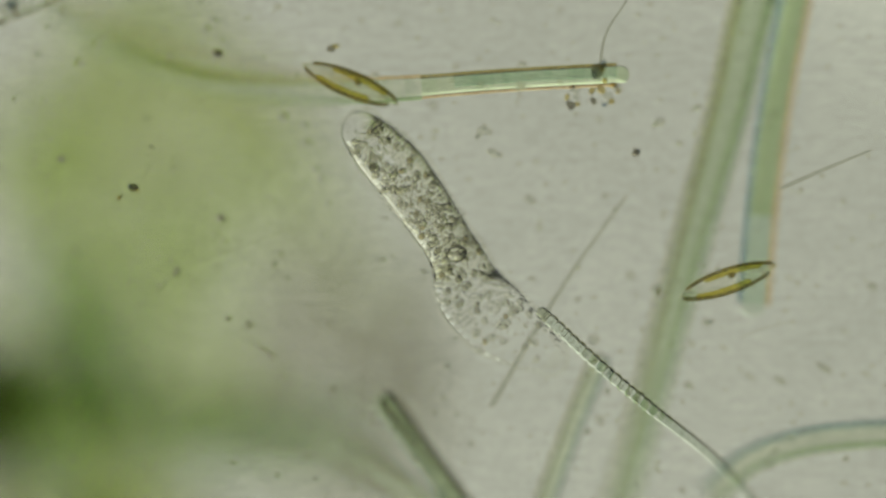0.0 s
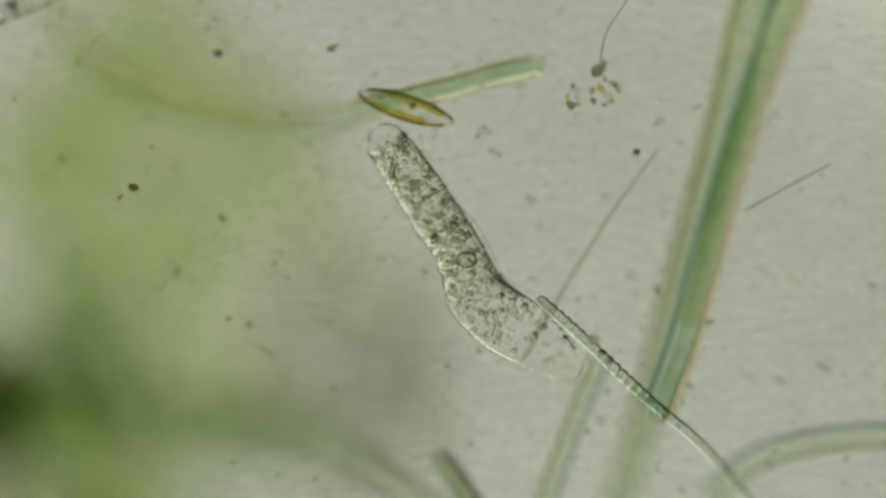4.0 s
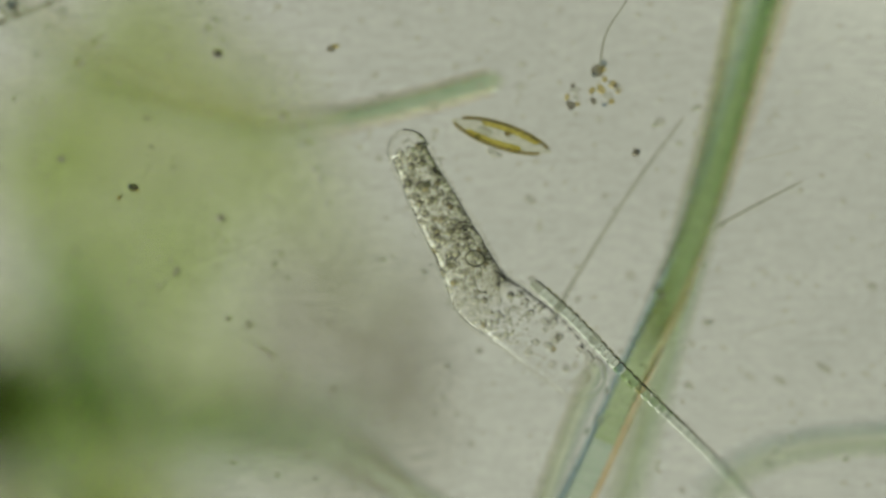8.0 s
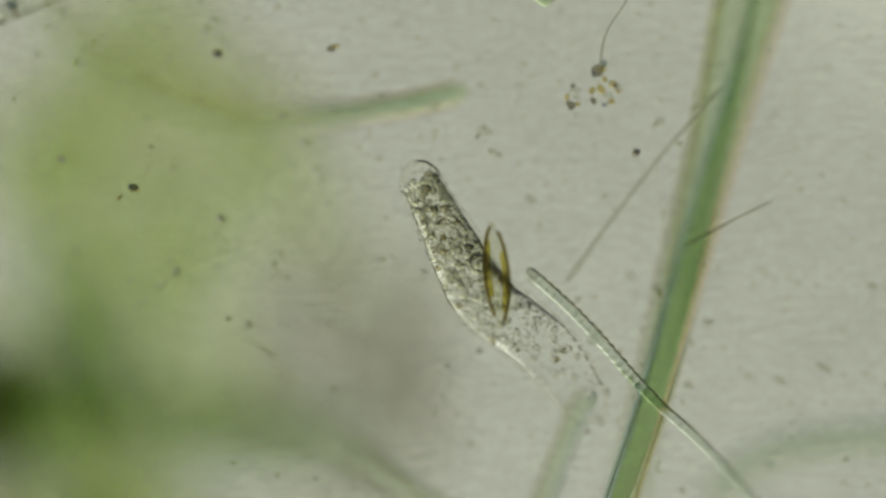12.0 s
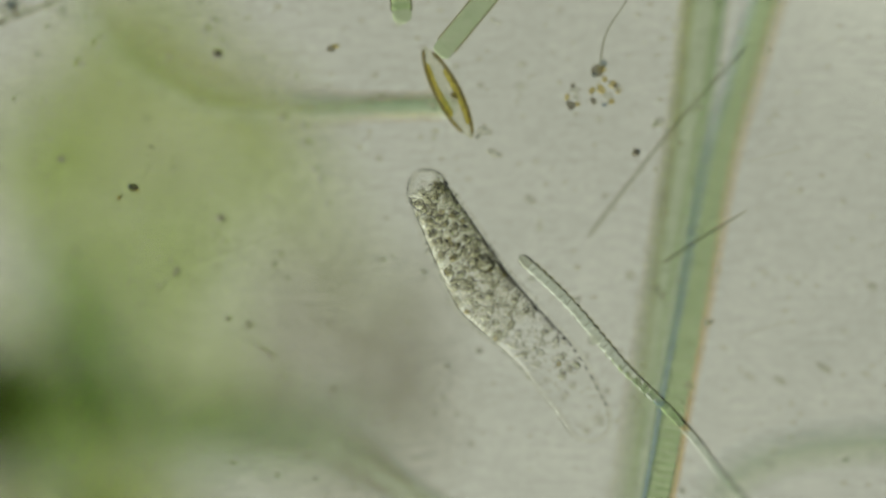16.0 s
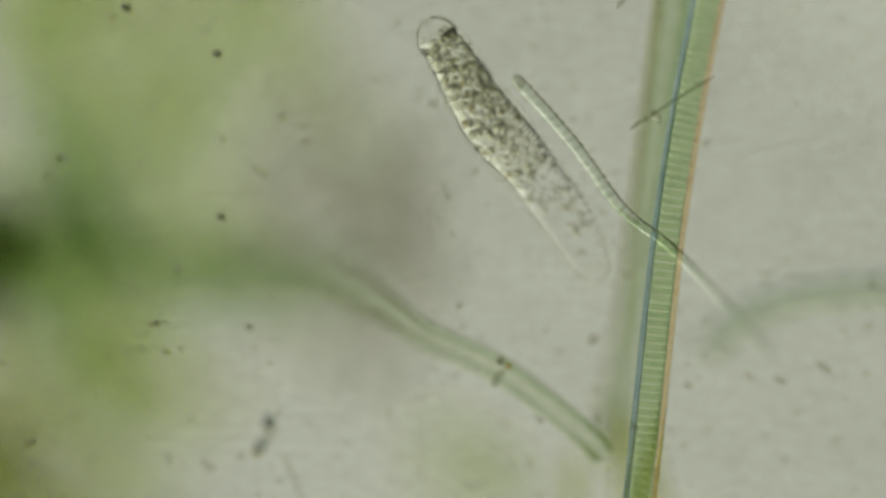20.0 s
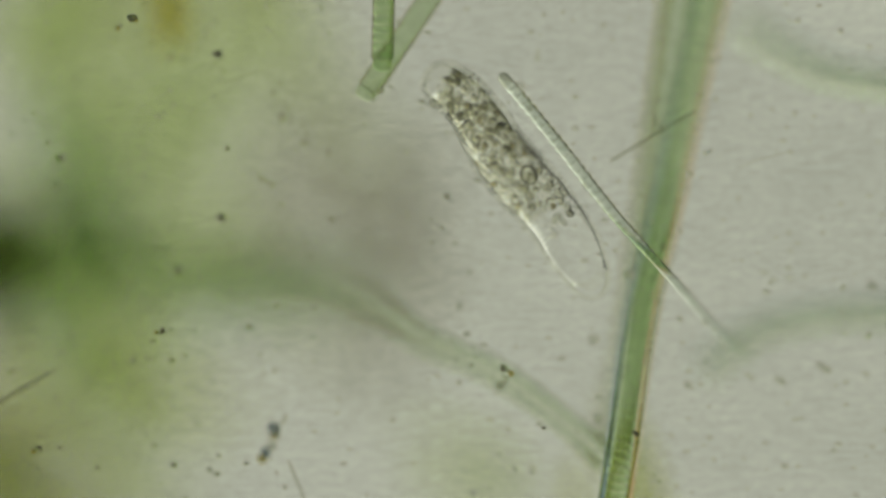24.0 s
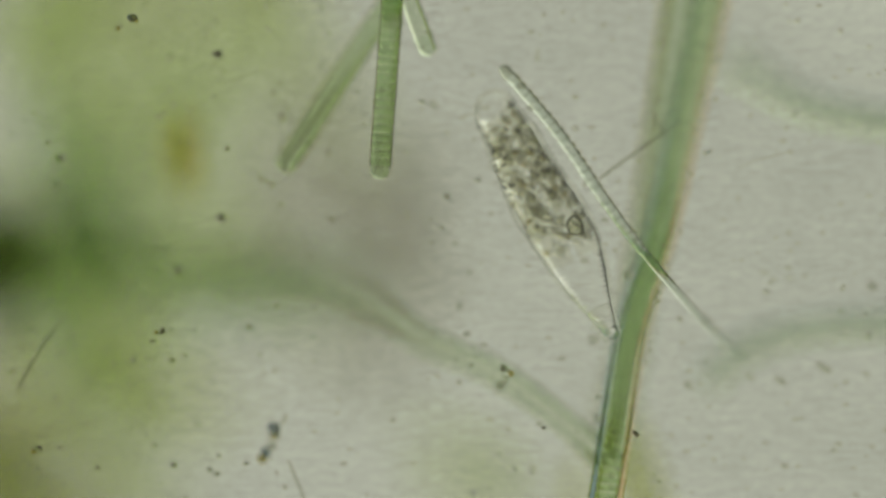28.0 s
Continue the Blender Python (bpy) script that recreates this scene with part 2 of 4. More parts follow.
def lump_mesh(name, size, material, rough=0.25, detail=2, seed=0.0):
    """An uneven rounded grain, size = (x, y, z) radii."""
    bm = bmesh.new()
    bmesh.ops.create_icosphere(bm, subdivisions=detail, radius=1)
    for v in bm.verts:
        k = 1 + rough * noise.noise(v.co * 1.4 + Vector((seed, seed * 2.1, 0)))
        v.co = Vector((v.co.x * size[0], v.co.y * size[1], v.co.z * size[2])) * k
    me = bpy.data.meshes.new(name)
    bm.to_mesh(me)
    bm.free()
    me.polygons.foreach_set("use_smooth", np.ones(len(me.polygons), dtype=bool))
    me.materials.append(material)
    return me


def rot_x_to(d):
    """The turn that lays the X axis along d, with Z kept upward."""
    d = Vector(d).normalized()
    yaw = math.atan2(d.y, d.x)
    return Matrix.Rotation(yaw, 4, "Z") @ Matrix.Rotation(-math.asin(max(-1, min(1, d.z))), 4, "Y")


# ---- setting ----
def slab(name, z0, z1, half, material, label, category):
    bm = bmesh.new()
    bmesh.ops.create_cube(bm, size=1)
    for v in bm.verts:
        v.co = Vector((v.co.x * half[0] * 2, v.co.y * half[1] * 2, (z0 + z1) / 2 + v.co.z * (z1 - z0)))
    bmesh.ops.bevel(bm, geom=list(bm.edges), offset=(z1 - z0) * 0.2, segments=2, affect="EDGES")
    me = bpy.data.meshes.new(name)
    bm.to_mesh(me)
    bm.free()
    me.materials.append(material)
    return tagged(new(name, me), label, category, kind="structure")


slab("glass_slide", SLIDE - 0.5, SLIDE, (8, 4), SLIDE_GLASS, "clear glass microscope slide under the water film", "glass slide")
slab("cover_slip", COVER, COVER + 0.014, (4, 3.4), COVER_GLASS, "thin clear glass cover slip over the water film", "cover slip")


def substage_lamp():
    ob = thing("substage_lamp", "round glowing substage lamp under the glass slide", "lamp", place=(0, 0, LAMP_Z))
    v = [(0, 0, 0)] + [(24 * math.cos(a), 24 * math.sin(a), 0) for a in np.linspace(0, 2 * math.pi, 96, endpoint=False)]
    part("lamp_glass", mesh_of("lamp_glass", v, [(0, k + 1, (k + 1) % 96 + 1) for k in range(96)], LAMP), ob, "evenly glowing frosted lamp glass")
    ring, s = [], 96
    for r, z in ((24, -0.3), (24, 0.2), (24.6, 0.2), (24.6, -0.3)):
        ring += [(r * math.cos(a), r * math.sin(a), z) for a in np.linspace(0, 2 * math.pi, s, endpoint=False)]
    f = [((i % 4) * s + k, (i % 4) * s + (k + 1) % s, ((i + 1) % 4) * s + (k + 1) % s, ((i + 1) % 4) * s + k) for i in range(4) for k in range(s)]
    part("lamp_rim", mesh_of("lamp_rim", ring, f, SPECK), ob, "dark lamp rim")


substage_lamp()

MOVES = []               # (thing or part, rows), keyed at the end of the file


def keyed(ob, rows):
    MOVES.append((ob, rows))
    return ob


# ---- filaments ----
def chain(name, label, curves, pitch, radius, count, material, depth, pinch=0.97, group="gliding filaments", taper=None, edging=(), caps=True, gap=0.992, bevel=0.12, tip=None, core=(), young=None, rest=None):
    """A filament of cells in a row that glides along curves; each curve: seconds and plan points from its leading tip
    backwards.
    taper: where along it (m) it starts and ends to thin, and the last thickness. young: how many cells behind the tip
    are paler, and their core.
    rest: material and flank strips of the thinning end."""
    ob = thing(name, label, "algal filament", group)
    body = cell_mesh("cell", pitch * gap, radius, material, pinch, edging=edging, caps=caps, bevel=bevel, core=core)
    end = tip_mesh("tip_cell", pitch * 1.5, radius, tip or material)
    fresh = cell_mesh("cell", pitch * gap, radius, tip, pinch, edging=edging, caps=caps, bevel=bevel, core=(young[1], *core[1:])) if young else None
    rows = [[] for _ in range(count)]
    for t, pts in curves:
        path, s = curve_through([at(x, y, depth(x, y, t)) for x, y in pts])
        for i in range(count):
            mid = 0.75 * pitch if i == 0 else (i + 1.0) * pitch
            p = [np.interp(mid, s, path[:, k]) for k in range(3)]
            a = [np.interp(mid - pitch * 0.6, s, path[:, k]) for k in range(3)]
            b = [np.interp(mid + pitch * 0.6, s, path[:, k]) for k in range(3)]
            d = Vector(a) - Vector(b)
            if mid > s[-1]:
                back = path[-1] - path[-2]
                back = back / np.linalg.norm(back)
                p, d = path[-1] + back * (mid - s[-1]), Vector(-back)
            rows[i].append((t, Matrix.Translation(p) @ rot_x_to(d)))
    for i in range(count):
        data = end if i == 0 else body
        if young and 0 < i < young[0]:
            data = fresh
        if taper and i * pitch > taper[0]:
            u = min(1.0, (i * pitch - taper[0]) / (taper[1] - taper[0]))
            data = cell_mesh("cell", pitch * gap, radius * (1 + (taper[2] - 1) * u), rest[0] if rest and u > 0.25 else material, pinch + (0.97 - pinch) * min(1, 2 * u), edging=rest[1] if rest and u > 0.25 else edging, caps=False, bevel=bevel, core=() if rest else core)
        keyed(part("tip_cell" if i == 0 else "cell", data, ob), rows[i])
    return ob


def rod(name, label, length, radius, pitch, material, rows, z, group="gliding filaments", pinch=0.97, gap=0.992, caps=True, edging=(), core=()):
    """A straight filament of cells, +X its leading tip; rows: seconds, tip, and a point behind it, in plan."""
    ob = thing(name, label, "algal filament", group)
    body = cell_mesh("cell", pitch * gap, radius, material, pinch, caps=caps, edging=edging, core=core)
    end = tip_mesh("tip_cell", pitch * 1.5, radius, material)
    for i in range(int(length / pitch)):
        part("tip_cell" if i == 0 else "cell", end if i == 0 else body, ob, m=pose(-0.75 * pitch if i == 0 else -(i + 1.0) * pitch, 0, 0))
    out = []
    for t, x, y, bx, by, *deep in rows:
        h = deep[0] if deep else z
        a, b = at(x, y, h), at(bx, by, h)
        out.append((t, Matrix.Translation(a) @ rot_x_to(a - b)))
    keyed(ob, out)
    return ob


FAR = [(1500, -600), (1560, -1000), (1620, -1600)]


def great_filament():
    def depth(x, y, t):
        return np.interp(t, (0, 3, 6, 16, 17, 21, 23), (-0.052, -0.052, -0.042, -0.042, -0.033, -0.036, -0.07)) + min(0.062, max(0.0, y - 840) * 0.0002) * np.interp(t, (21, 24), (0, 1)) - 0.00013 * min(1000, max(0, 800 - y)) * np.interp(t, (0, 3, 6, 16, 17.5, 21, 24), (0.3, 0.3, 1.0, 1.0, 0.5, 0.5, 0.9))
    c = [
        (0.0, [(1322, 560), (1340, 350), (1368, 150), (1398, 0), (1440, -250)] + FAR),
        (1.5, [(1288, 634), (1312, 420), (1350, 200), (1390, 0), (1440, -250)] + FAR),
        (3.0, [(1215, 697), (1258, 510), (1310, 280), (1352, 120), (1395, 0), (1450, -200)] + FAR),
        (5.6, [(1075, 815), (1135, 690), (1193, 520), (1255, 340), (1315, 150), (1372, 0), (1440, -200)] + FAR),
        (7.5, [(1028, 870), (1097, 700), (1172, 530), (1248, 340), (1308, 150), (1362, 0), (1430, -220)] + FAR),
        (8.0, [(985, 945), (1042, 830), (1112, 670), (1180, 520), (1250, 340), (1305, 170), (1360, 0), (1430, -220)] + FAR),
        (9.5, [(980, 1010), (1035, 882), (1112, 690), (1185, 520), (1250, 340), (1305, 170), (1360, 0), (1430, -220)] + FAR),
        (11.0, [(1000, 1070), (1070, 882), (1132, 700), (1187, 520), (1250, 330), (1308, 150), (1358, 0), (1430, -220)] + FAR),
        (12.4, [(1030, 1130), (1105, 882), (1160, 710), (1203, 540), (1255, 340), (1312, 140), (1358, 0), (1430, -220)] + FAR),
        (14.6, [(1070, 1220), (1155, 882), (1190, 680), (1226, 500), (1265, 310), (1318, 130), (1358, 0), (1430, -220)] + FAR),
        (16.4, [(1075, 1290), (1160, 882), (1195, 690), (1232, 490), (1268, 290), (1312, 130), (1352, 0), (1430, -220)] + FAR),
        (18.0, [(1075, 1360), (1108, 1180), (1178, 740), (1262, 300), (1310, 130), (1352, 0), (1430, -220)] + FAR),
        (20.0, [(1110, 1370), (1134, 1197), (1189, 695), (1254, 315), (1300, 130), (1340, 0), (1430, -220)] + FAR),
        (21.4, [(1092, 1370), (1117, 1185), (1172, 703), (1246, 303), (1303, 120), (1346, 0), (1430, -220)] + FAR),
        (25.0, [(1050, 1380), (1083, 1182), (1123, 900), (1173, 680), (1257, 300), (1311, 100), (1355, -60), (1435, -250)] + FAR),
        (28.0, [(1040, 1380), (1071, 1182), (1113, 900), (1168, 700), (1257, 300), (1311, 100), (1355, -60), (1435, -250)] + FAR),
    ]
    # Amber right flank and blue-grey left flank imitate the lens's colour fringe.
    chain("green_filament", "long green algal filament of short stacked cells, crossing the field", [(t, [(x + (10 if t < 4 else 5), y) for x, y in pts]) for t, pts in c], 0.0145, 0.0212, 142, CELL_WALL, depth, pinch=0.955, edging=(FRINGE_AMBER, FRINGE_BLUE, 0.48), gap=1.0, caps=False, bevel=0.25, tip=PALE_CELL, core=(GREEN_CORE, 0.76, 0.9, 0.0), young=(12, PALE_CORE))


def arched_filament():
    def depth(x, y, t):
        return -0.008 - 0.009 * min(t, 9.0) - 0.00085 * max(0, 660 - max(x, 470)) - 0.0003 * max(0, 470 - x)
    c = [
        (0.0, [(1114, 131), (900, 142), (700, 157), (560, 158), (420, 140), (300, 110), (190, 60), (100, 0), (-60, -140), (-200, -300)]),
        (1.5, [(1066, 120), (900, 137), (750, 170), (600, 188), (450, 185), (300, 150), (170, 80), (90, 0), (-60, -140), (-200, -300)]),
        (3.0, [(1000, 106), (860, 138), (720, 175), (600, 205), (450, 215), (300, 180), (160, 95), (70, 0), (-60, -140), (-200, -300)]),
        (5.6, [(930, 131), (800, 165), (680, 190), (550, 215), (420, 215), (280, 180), (150, 105), (60, 0), (-60, -140), (-200, -300)]),
        (8.0, [(888, 138), (760, 175), (620, 207), (480, 225), (380, 208), (270, 176), (160, 122), (70, 50), (-60, -90), (-200, -300)]),
        (9.5, [(866, 143), (760, 172), (640, 200), (480, 222), (380, 208), (270, 176), (160, 122), (72, 46), (-60, -90), (-200, -300)]),
        (12.4, [(823, 163), (700, 188), (560, 205), (420, 203), (310, 172), (210, 115), (125, 38), (0, -110), (-200, -340)]),
        (14.6, [(810, 176), (700, 184), (560, 192), (430, 184), (330, 155), (240, 103), (165, 30), (60, -100), (-140, -340)]),
        (16.4, [(802, 188), (680, 190), (560, 190), (450, 177), (345, 147), (255, 88), (190, 30), (100, -90), (-100, -340)]),
        (28.0, [(790, 188), (680, 190), (560, 190), (450, 177), (345, 147), (255, 88), (190, 30), (100, -90), (-100, -340)]),
    ]
    # Amber olive upper and amber lower strips put the lens's colour fringe into tint.
    chain("arched_filament", "blue-green algal filament, bent in an arch, its blunt tip drawing back", c, 0.0145, 0.016, 96, BLUE_GREEN, depth, pinch=1.0, edging=(AMBER_EDGE, FRINGE_AMBER, 0.34), caps=False, gap=1.0, core=(TEAL_CORE, 1.0, 0.62, 0.3), taper=(0.3, 0.55, 1.15), rest=(CLEAR_GREEN, (FRINGE_AMBER, SOFT_GREEN, 0.4)))


def beaded_filament():
    def depth(x, y, t):
        return (-0.008 if t < 16.7 else -0.01 if t < 22 else 0.03) - (0.00045 if t < 16.7 else 0.0007) * max(0, x - (1190 if t < 16.7 else 1140))
    e = [(1430, 1010), (1600, 1200)]
    c = [
        (0.0, [(952, 546), (1050, 638), (1150, 722), (1240, 792), (1312, 862)] + e),
        (1.5, [(952, 543), (1050, 637), (1150, 722), (1240, 792), (1312, 865)] + e),
        (3.0, [(948, 541), (1050, 632), (1150, 718), (1240, 790), (1312, 868)] + e),
        (5.6, [(958, 500), (1050, 590), (1135, 685), (1235, 778), (1312, 866)] + e),
        (8.0, [(940, 498), (1020, 570), (1110, 665), (1230, 780), (1315, 868)] + e),
        (9.5, [(933, 492), (1005, 556), (1100, 658), (1220, 770), (1320, 878)] + e),
        (11.0, [(930, 484), (1010, 560), (1110, 668), (1225, 775), (1325, 878)] + e),
        (12.4, [(932, 473), (1040, 572), (1150, 697), (1240, 780), (1330, 880)] + e),
        (14.6, [(922, 458), (1020, 545), (1115, 648), (1220, 758), (1310, 868)] + e),
        (16.4, [(920, 453), (1010, 540), (1110, 660), (1220, 772), (1295, 862)] + e),
        (17.0, [(928, 460), (1041, 567), (1156, 733), (1306, 853)] + e),
        (18.5, [(918, 460), (1003, 552), (1083, 647), (1173, 747), (1323, 907)] + e),
        (20.0, [(917, 450), (1019, 565), (1109, 685), (1199, 755), (1319, 875)] + e),
        (21.4, [(908, 440), (1017, 563), (1107, 673), (1207, 763), (1307, 883)] + e),
        (25.0, [(886, 428), (983, 548), (1063, 652), (1153, 760), (1283, 892)] + e),
        (28.0, [(890, 418), (990, 535), (1073, 655), (1153, 760), (1290, 905)] + e),
    ]
    chain("beaded_filament", "thin pale green filament of bead-like cells beside the amoeba", c, 0.017, 0.0108, 42, BEAD_GREEN, depth, pinch=0.76, taper=(0.22, 0.55, 0.55), gap=0.985, bevel=0.42, edging=(None, FLANK_OLIVE, 0.14), tip=BEAD_TIP, core=(NEEDLE, 0.1, 0.8, -0.2))


great_filament()
arched_filament()
beaded_filament()
rod("short_filament", "short dark green filament sliding away across the field", 0.36, 0.0185, 0.014, DARK_GREEN,
    [(0, 672, 700, 822, 902), (1.5, 708, 740, 822, 905), (3, 747, 776, 837, 918), (5.6, 818, 845, 920, 985), (8, 890, 925, 1000, 1080),
     (14, 1120, 1230, 1230, 1385), (17, 1250, 1420, 1360, 1575), (28, 1300, 1480, 1410, 1635)], -0.09, pinch=1.0, gap=1.0, caps=False, edging=(FRINGE_BLUE, FLANK_OLIVE, 0.16))
rod("pale_filament", "pale green filament gliding in from the far edge, slanting", 0.9, 0.0185, 0.015, GREEN,
    [(0, 1500, -500, 1600, -590, 0.0), (11, 1000, -40, 1085, -130, 0.0), (12.4, 930, 20, 1000, -60, 0.0), (14.6, 812, 62, 882, -22, -0.004), (16.4, 768, 112, 853, 7, -0.006),
     (21.4, 690, 338, 765, 200, -0.01), (23.6, 662, 462, 760, 305, -0.015), (25, 586, 490, 726, 305, -0.04), (26.5, 526, 538, 656, 338, -0.055), (28, 500, 596, 660, 350, -0.06)], -0.07, pinch=1.0, gap=1.0, caps=False, edging=(FLANK_OLIVE, FLANK_OLIVE, 0.12))
rod("upright_filament", "green filament with clear cross walls gliding in from the far edge", 1.0, 0.0175, 0.015, GREEN,
    [(0, 720, -400, 722, -500), (14.6, 706, -40, 706, -140), (16.4, 714, 66, 704, -34), (21.4, 694, 340, 694, 240), (23.6, 680, 408, 682, 300),
     (25, 677, 474, 684, 300), (26.5, 671, 542, 686, 300), (28, 674, 616, 697, 300)], -0.004, pinch=0.96, gap=1.0, caps=False, edging=(EDGE_OLIVE, EDGE_OLIVE, 0.16), core=(GREEN_CORE, 0.84, 0.9, 0.0))
rod("trailing_filament", "pale green filament end behind the upright filament", 0.6, 0.0165, 0.015, PALE_GREEN,
    [(0, 700, -300, 660, -390), (25, 690, 210, 650, 110), (26.5, 722, 290, 688, 195), (28, 764, 396, 728, 300)], -0.02, pinch=1.0, gap=1.0, caps=False)


def arc_filament(name, label, pts, radius, material, rows=None, group="resting filaments", walls=None, pivot=(0, 0)):
    """A bent strand; pts: plan and height. rows: seconds and shift in mm, with a change of height and a turn about the pivot."""
    ob = thing(name, label, "algal filament", group)
    part("strand", tube_mesh("strand", [at(*p) for p in pts], radius, material), ob)
    if walls:
        path = np.array([tuple(at(*p)) for p in pts])
        d = np.gradient(path, axis=0)
        side = np.stack([d[:, 1], -d[:, 0], 0 * d[:, 0]], axis=1) / np.hypot(d[:, 0], d[:, 1])[:, None]
        r0, r1 = radius if isinstance(radius, tuple) else (radius, radius)
        half = np.linspace(r0, r1, len(path))[:, None]
        for k, mat in zip((1, -1), walls):
            part("side_wall", tube_mesh("side_wall", [tuple(q) for q in path + side * k * half * 0.9], (r0 * 0.27, r1 * 0.27), mat, 8), ob, "darker side wall")
    if rows:
        c = Matrix.Translation(at(*pivot))
        keyed(ob, [(t, pose(x / 1000, -y / 1000, z) @ c @ pose(0, 0, 0, 0, 0, turn[0] if turn else 0) @ c.inverted()) for t, x, y, z, *turn in rows])
    return ob


arc_filament("blurred_filament", "broad green filament lying deeper in the water", [(1372, -120, -0.11), (1331, 20, -0.11), (1290, 190, -0.11), (1226, 420, -0.13), (1150, 700, -0.17), (1100, 880, -0.25), (1040, 1080, -0.35)], (0.037, 0.018), FADED_GREEN, walls=(FLANK_OLIVE, SOFT_GREEN),
             rows=[(0, 0, 0, 0), (8, 3, 0, 0, 0.5), (12, 0, 0, 0, 2.5), (15, -5, 0, 0, 5.5), (17, -8, 0, 0, 7), (20, -6, 0, 0, 7.5), (24, -4, 0, 0, 7), (28, -4, 0, 0, 6.5)], pivot=(1150, 700))
arc_filament("yellow_filament", "pale yellowish filament lying deeper in the water", [(1066, 630, -0.09), (1020, 740, -0.09), (965, 890, -0.1), (920, 1000, -0.12)], 0.016, PALE_GREEN, walls=(FLANK_OLIVE, FRINGE_BLUE), rows=
             [(0, 0, 0, 0), (9.5, -8, 20, 0), (12.4, -30, 75, -0.02), (14.6, -80, 200, -0.05), (16.6, -200, 480, -0.1), (28, -320, 800, -0.2)])
arc_filament("curved_filament", "long curved green filament lying across the slide", [(200, 735, -0.8), (330, 738, -0.68), (450, 750, -0.54), (560, 776, -0.4), (640, 816, -0.27), (700, 856, -0.16), (760, 898, -0.135), (893, 962, -0.11), (1030, 1066, -0.09), (1080, 1118, -0.09)], (0.028, 0.018), CLEAR_GREEN, walls=(FADED_GREEN, SOFT_GREEN))
arc_filament("diagonal_filament", "dark green filament among the out-of-focus algae", [(70, 430, -0.66), (95, 490, -0.62), (130, 560, -0.58), (180, 650, -0.58), (222, 735, -0.6), (250, 790, -0.65)], 0.032, SOFT_GREEN)
arc_filament("side_filament", "curved pale blue-green filament at the field's edge", [(1255, 880, -0.14), (1320, 818, -0.095), (1400, 787, -0.07), (1490, 772, -0.06), (1620, 768, -0.06), (1800, 790, -0.06)], 0.021, CLEAR_GREEN, walls=(SOFT_GREEN, FRINGE_BLUE), rows=
             [(0, 0, 0, 0), (5.6, 5, 8, -0.03), (9.5, 5, 15, -0.1), (12.5, 20, 15, -0.15), (16.8, 15, 32, -0.15), (20, 15, 60, -0.16), (25, 10, 90, -0.16), (28, 10, 108, -0.16)])
arc_filament("far_filament", "curved green filament drifting in at the field's edge", [(1290, 370, -0.4), (1370, 430, -0.3), (1443, 472, -0.24), (1571, 500, -0.2), (1750, 520, -0.2), (1950, 520, -0.2)], 0.022, CLEAR_GREEN, walls=(SOFT_GREEN, FRINGE_BLUE), rows=
             [(0, 500, -420, 0), (16, 420, -330, 0), (21.4, 100, -160, 0), (23.6, 35, -82, 0), (25, 5, -42, 0), (26.5, 0, -20, 0), (28, 0, 0, 0)])


# ---- thin threads ----
def thread(name, label, length, radius, rows, z, bow=0.0):
    ob = thing(name, label, "bacterial thread", "thin threads")
    h = length / 2
    part("strand", tube_mesh("strand", [(-h, 0, 0), (-h * 0.4, bow * 0.8, 0.002), (h * 0.3, bow, 0), (h, 0, 0)], (radius, radius * 0.6), NEEDLE, 8), ob)
    out = []
    for t, x, y, bx, by in rows:
        a, b = at(x, y, z), at(bx, by, z)
        out.append((t, Matrix.Translation(b + (a - b).normalized() * h) @ rot_x_to(a - b)))
    keyed(ob, out)


thread("long_thread", "thin straight grey bacterial thread", 0.45, 0.005,
       [(0, 1107, 350, 868, 722), (1.5, 1127, 318, 884, 695), (3, 1150, 285, 907, 660), (5.6, 1187, 232, 950, 610), (8, 1212, 205, 968, 580),
        (9.5, 1232, 188, 985, 560), (11, 1260, 163, 1000, 520), (12.4, 1288, 145, 1003, 497), (14.6, 1312, 112, 1018, 472), (16.4, 1330, 80, 1050, 415),
        (17, 1345, 70, 1064, 418), (18.5, 1345, 35, 1068, 379), (20, 1370, -5, 1098, 332), (23, 1460, -120, 1190, 220), (28, 1600, -300, 1330, 40)], -0.03, 0.008)
thread("short_thread", "short thin grey bacterial thread", 0.178, 0.0042,
       [(0, 1545, 265, 1380, 335), (1.5, 1515, 270, 1355, 348), (3, 1492, 278, 1335, 360), (5.6, 1450, 303, 1290, 395), (8, 1417, 323, 1265, 403), (9.5, 1408, 347, 1245, 417),
        (11, 1390, 350, 1230, 428), (12.4, 1365, 355, 1205, 440), (14.6, 1335, 370, 1195, 465), (16.4, 1303, 385, 1165, 470), (18.5, 1293, 422, 1138, 525),
        (20, 1272, 450, 1122, 545), (21.4, 1259, 468, 1112, 558), (23.6, 1226, 499, 1087, 581), (25, 1223, 510, 1073, 597), (26.5, 1208, 520, 1066, 610), (28, 1186, 530, 1063, 617)], -0.01, 0.0012)


def hair(name, label, pts, radius, material=NEEDLE):
    ob = thing(name, label, "bacterial thread", "resting threads")
    part("strand", tube_mesh("strand", [at(*p) for p in pts], radius, material, 8, step=0.008), ob)


